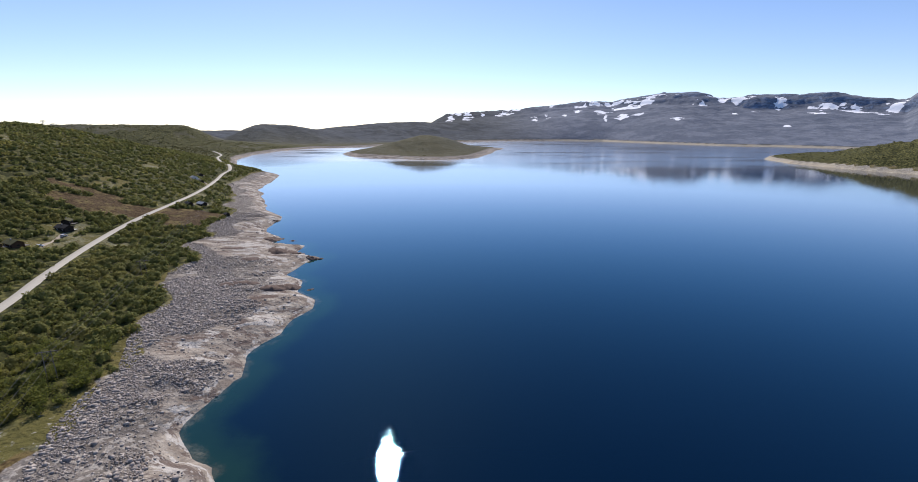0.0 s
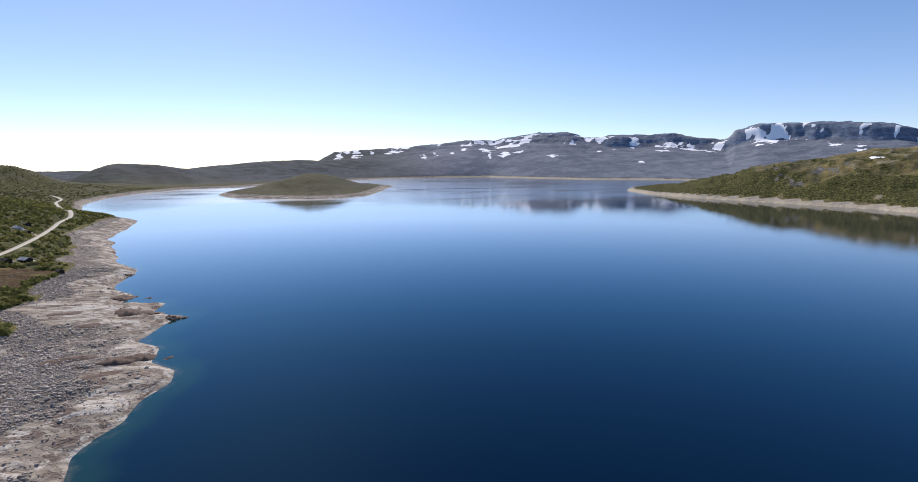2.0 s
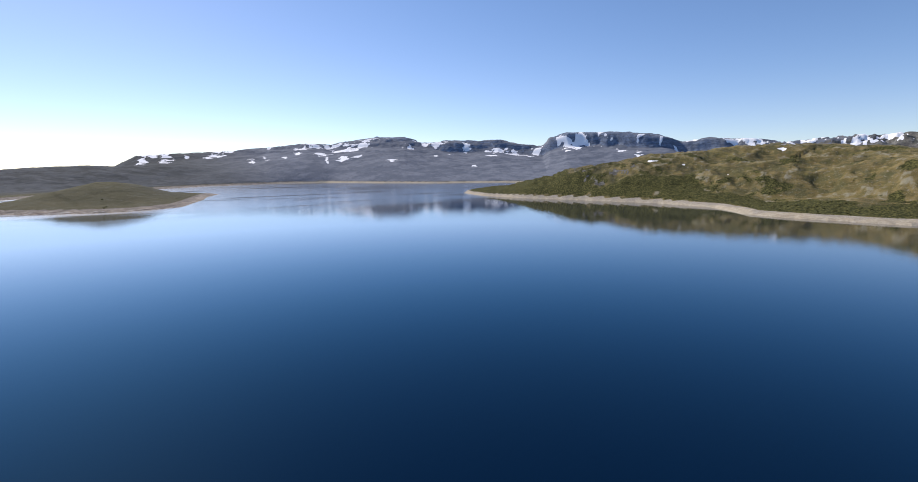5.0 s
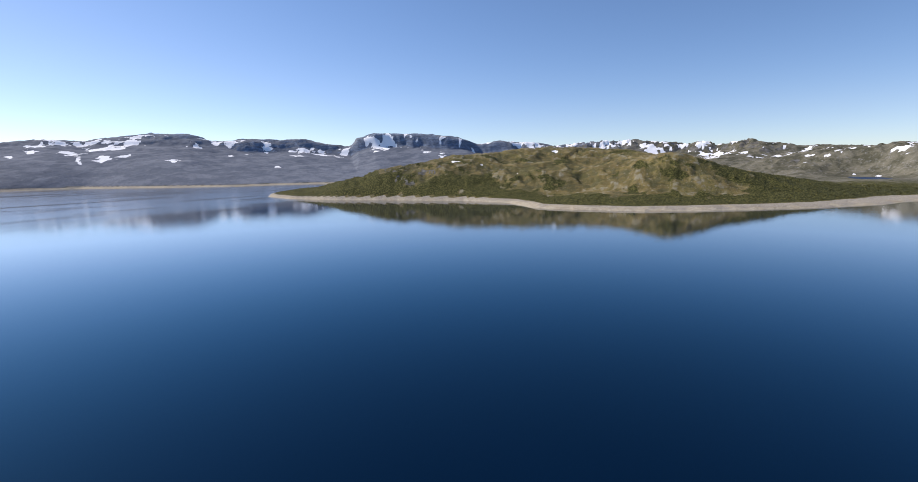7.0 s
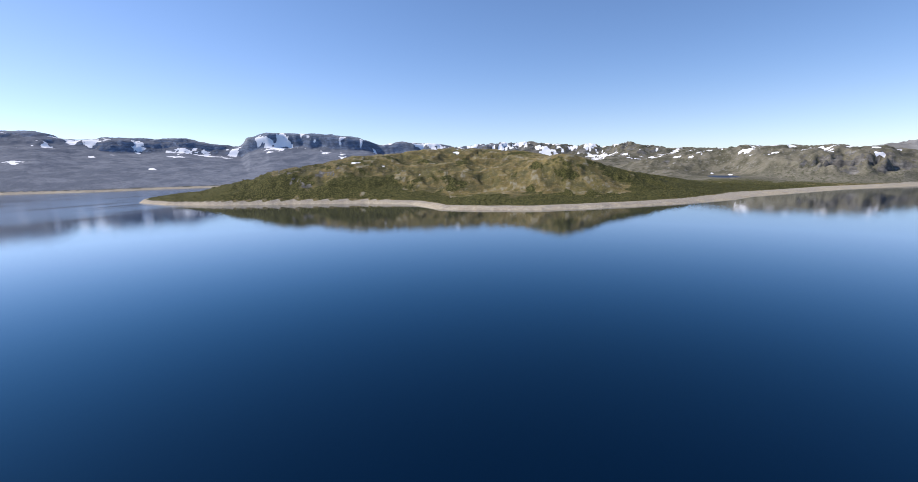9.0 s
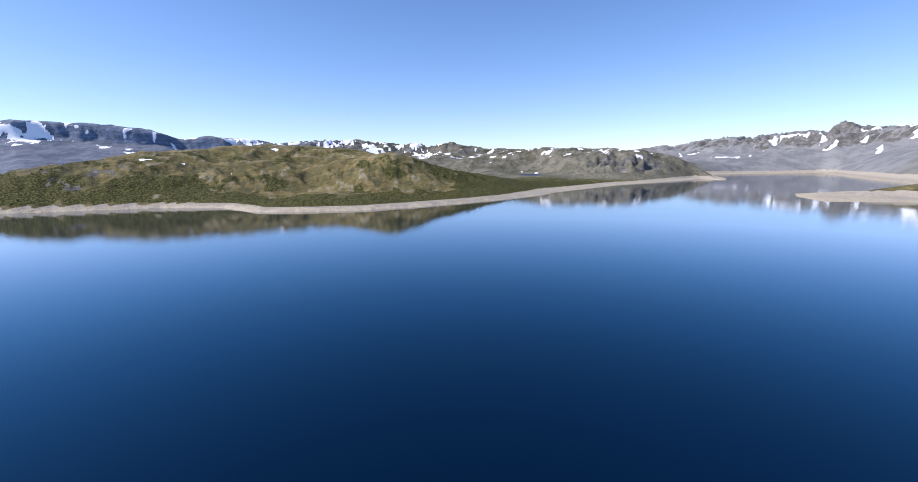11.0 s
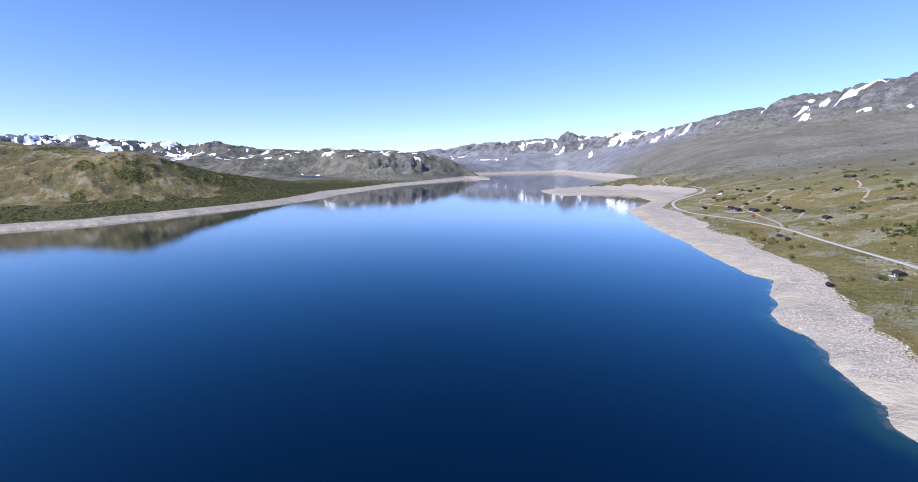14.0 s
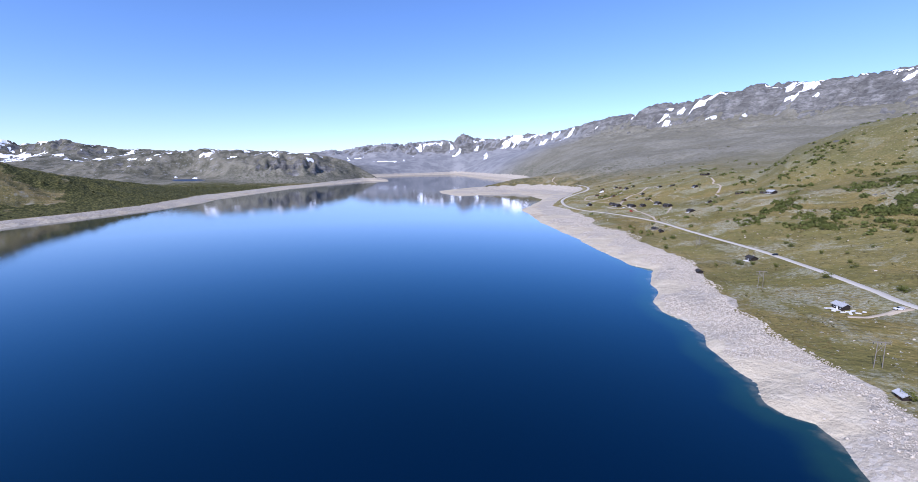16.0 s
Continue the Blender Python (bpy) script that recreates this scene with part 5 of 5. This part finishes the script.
for x0, y0, x1, y1, wide, high in ((-147, 337, -122, 348, 15, 2.4), (-169, 381, -157, 395, 9, 1.8), (-118, 252, -99, 270, 10, 2.0),
                                   (-143, 254, -124, 265, 9, 1.0), (-155, 308, -144, 312, 10, 0.9), (-183, 336, -167, 340, 9, 0.9), (-116, 236, -104, 244, 7, 0.8)):
    rock_rib(x0, y0, x1, y1, wide, high, "rock_rib", "low ragged brown rock rib across the bare bank", "rock ribs on the bank")
for x0, y0, x1, y1, wide, high in ((-116, 330, -103, 332, 6, 2.2), (-150, 386, -143, 387, 4, 1.7), (-196, 468, -190, 472, 4, 1.5), (-95, 262, -90, 268, 4, 1.4)):
    rock_rib(x0, y0, x1, y1, wide, high, "skerry", "low brown rock rising from the shallow water", "rocks in the shallows")


# ---- birch scrub ----
def grove(n, x0, x1, y0, y1, thick=1.0):
    x, y, z, d = spread(n, x0, x1, y0, y1)
    k = np.maximum(scrub(x, y, d) * thick, 0.007 * step(-250, -350, y)) * step(190, 110, z)
    k *= step(6, 9, gap(x, y, ROAD, False)[0]) * (d > bare(x, y) + 1)
    keep = rng.random(n) < k
    return np.stack([x, y, z], -1)[keep]


def foliage(name, at, radius, tall, leaves, leaf, label, material=None):
    """Bushes as clouds of small leafy sprays round a dark heart."""
    n = len(at)
    u = rng.normal(size=(n, leaves, 3))
    u /= np.linalg.norm(u, axis=2)[:, :, None]
    u[:, :, 2] = np.abs(u[:, :, 2]) * 1.1 - 0.25
    lump = 1 + 0.35 * np.sin(u[:, :, :1] * 3 + rng.uniform(0, 6, (n, 1, 1))) * np.cos(u[:, :, 1:2] * 3.5 + rng.uniform(0, 6, (n, 1, 1)))
    reach = rng.uniform(0.62, 1.05, (n, leaves, 1)) * lump
    r = radius[:, None, None]
    centre = at[:, None] + u * reach * np.concatenate([r, r, tall[:, None, None]], 2) + np.stack([0 * tall, 0 * tall, tall * 0.35], -1)[:, None]
    up = rng.normal(size=(n, leaves, 3)) * 0.55 + u + np.array([0, 0, 0.5])
    up /= np.linalg.norm(up, axis=2)[:, :, None]
    a = np.cross(up, rng.normal(size=(n, leaves, 3)))
    a /= np.linalg.norm(a, axis=2)[:, :, None]
    b = np.cross(up, a)
    s = leaf * r * rng.uniform(0.6, 1.3, (n, leaves, 1))
    corners = np.stack([centre + a * s, centre - a * s * 0.6 + b * s * 0.9, centre - a * s * 0.6 - b * s * 0.9], 2)
    co = corners.reshape(-1, 3)
    faces = np.arange(len(co)).reshape(-1, 3)
    oct_v = np.array([(1, 0, 0), (0, 1, 0), (-1, 0, 0), (0, -1, 0), (0, 0, 1)]) * 0.62
    oct_v *= 0.75
    oct_f = np.array([(0, 1, 4), (1, 2, 4), (2, 3, 4), (3, 0, 4)])
    heart = at[:, None] + oct_v[None] * np.stack([radius, radius, tall * 1.5], -1)[:, None]
    faces = np.vstack([faces, (oct_f[None] + len(co) + (np.arange(n) * 5)[:, None, None]).reshape(-1, 3)])
    puff = np.vstack([np.repeat((u + np.array([0, 0, 0.25])).reshape(-1, 3), 3, 0), np.tile(oct_v, (n, 1))])
    co = np.vstack([co, heart.reshape(-1, 3)])
    me = mesh_of(name, co, faces, material or FAR_LEAF)
    me.attributes.new("puff", "FLOAT_VECTOR", "POINT").data.foreach_set("vector", puff.astype(np.float32).ravel())
    return tagged(new(name, me), label, "birch scrub", kind="stuff")


west = grove(8200, -420, -100, 90, 470)
order = np.argsort(np.hypot(west[:, 0], west[:, 1]) + rng.uniform(0, 60, len(west)))
west = west[order]
lone, west = west[:230], west[230:]
east = grove(17000, 100, 420, -700, -180, 0.48)
order = np.argsort(np.hypot(east[:, 0] - 100, east[:, 1] - 20) + rng.uniform(0, 40, len(east)))
east = east[order]
lone, east = np.vstack([lone, east[:60]]), east[60:]


def rounded(at, leaves, leaf, material=None):
    n = len(at)
    r = 1.3 + 2.2 * rng.random(n) ** 1.3
    foliage("birch_scrub", at, r, r * rng.uniform(0.8, 1.15, n), leaves, leaf, "dense low green birch scrub on the lake slopes", material)


rounded(west[:1700], 130, 0.20)
rounded(west[1700:], 60, 0.29)
rounded(east, 60, 0.29, EAST_LEAF)
for mid, leaves in ((grove(15000, -900, -200, 440, 1150), FAR_LEAF), (grove(15000, -100, 700, -1250, -450, 0.75), EAST_LEAF)):
    n = len(mid)
    r = rng.uniform(1.6, 3.2, n)
    foliage("birch_scrub", mid, r, r * rng.uniform(0.6, 1.0, n), 22, 0.5, "patchy green birch scrub on the hillsides", leaves)
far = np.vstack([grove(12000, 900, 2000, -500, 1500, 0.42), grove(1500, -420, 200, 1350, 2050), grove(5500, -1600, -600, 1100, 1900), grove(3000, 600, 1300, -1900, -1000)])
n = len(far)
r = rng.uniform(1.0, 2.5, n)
foliage("birch_scrub", far, r, r * rng.uniform(0.45, 0.75, n), 14, 0.6, "distant dark green birch scrub on low hills", DIM_LEAF)


def birch_form(seed):
    """Crooked stems and a loose crown of small leaf sprays."""
    g = np.random.default_rng(seed)
    stems = bmesh.new()
    tips = []
    for k in range(4):
        a = g.uniform(0, 6.28)
        p = Vector((0.15 * math.cos(a), 0.15 * math.sin(a), -0.3))
        for i in range(3):
            q = p + Vector((0.4 * math.cos(a + g.uniform(-0.5, 0.5)), 0.4 * math.sin(a + g.uniform(-0.5, 0.5)), 0.85))
            tube(stems, p, q, 0.09 - 0.022 * i, 0.068 - 0.022 * i, 5)
            p = q
            tips.append((p, 0.5 + 0.25 * i))
    me = bpy.data.meshes.new("trunk")
    stems.to_mesh(me)
    stems.free()
    me.materials.append(BARK)
    co = []
    for p, size in tips * 2:
        c = np.array(p) + g.normal(size=3) * (0.45, 0.45, 0.3)
        for j in range(15):
            u = g.normal(size=3)
            u /= np.linalg.norm(u)
            m = c + u * size * g.uniform(0.5, 1.25) * np.array([1.15, 1.15, 0.85])
            a = np.cross(u + g.normal(size=3) * 0.5, g.normal(size=3))
            a /= np.linalg.norm(a)
            b = np.cross(u, a)
            s = g.uniform(0.16, 0.34)
            co += [m + a * s, m + b * s * 0.8 - a * s * 0.5, m - b * s * 0.8 - a * s * 0.5]
    return me, mesh_of("crown", np.array(co), np.arange(len(co)).reshape(-1, 3), LEAF)


FORMS = [birch_form(200 + i) for i in range(6)]
for i, (x, y, z) in enumerate(lone):
    k = float(rng.uniform(0.75, 1.35))
    ob = empty("birch", pose(x, y, z, 0, 0, float(rng.uniform(0, 360))) @ Matrix.Diagonal((k * 1.15, k * 1.15, k, 1)),
               "low crooked mountain birch with a loose green crown", "tree", "birches near the bank")
    for name, me in zip(("trunk", "crown"), FORMS[i % 6]):
        child = new(name, me)
        child.parent = ob


# ---- stones on the heath ----
x, y, z, d = spread(9000, 60, 800, -1100, -180)
keep = (d > bare(x, y) + 3) & (rng.random(9000) < np.clip(0.25 + 2.2 * rough(x, y, 60, 3, 171), 0, 1))
strewn = np.stack([x, y, z], -1)[keep][:2600]
n = len(strewn)
forms = ICO[None] * rng.uniform(0.6, 1.15, (n, len(ICO), 1)) * (0.3 + 0.9 * rng.random(n) ** 4)[:, None, None] * rng.uniform(0.6, 1.3, (n, 1, 3))
forms = forms * np.array([1, 1, 0.6]) + strewn[:, None]
faces = (ICO_F[None] + (np.arange(n) * len(ICO))[:, None, None]).reshape(-1, 3)
tagged(new("heath_stones", mesh_of("heath_stones", forms.reshape(-1, 3), faces, STONE)), "pale stones strewn over the ochre heath", "stones", kind="stuff")


# ---- low tufts on the heath ----
def tufts(n, x0, x1, y0, y1, most):
    x, y, z, d = spread(n, x0, x1, y0, y1)
    k = np.clip(0.35 + 1.8 * rough(x, y, 40, 3, 241), 0.05, 1) * (d > bare(x, y) + 2) * (gap(x, y, ROAD, False)[0] > 5)
    at = np.stack([x, y, z], -1)[rng.random(n) < k][:most]
    n = len(at)
    spike = np.array([(1, 0, -0.2), (0, 1, -0.2), (-1, 0, -0.2), (0, -1, -0.2), (0.1, 0.1, 0.8)])
    sides = np.array([(0, 1, 4), (1, 2, 4), (2, 3, 4), (3, 0, 4)])
    form = spike[None] * rng.uniform(0.6, 1.4, (n, 5, 1)) * (0.35 + 0.6 * rng.random(n) ** 2)[:, None, None] * (1, 1, 0.7) + at[:, None]
    faces = (sides[None] + (np.arange(n) * 5)[:, None, None]).reshape(-1, 3)
    tagged(new("heath_tufts", mesh_of("heath_tufts", form.reshape(-1, 3), faces, TUFT)), "low willow and heather tufts over the heath", "heather", kind="stuff")


tufts(60000, 90, 520, -700, -180, 26000)
tufts(12000, -420, -90, 70, 480, 5000)
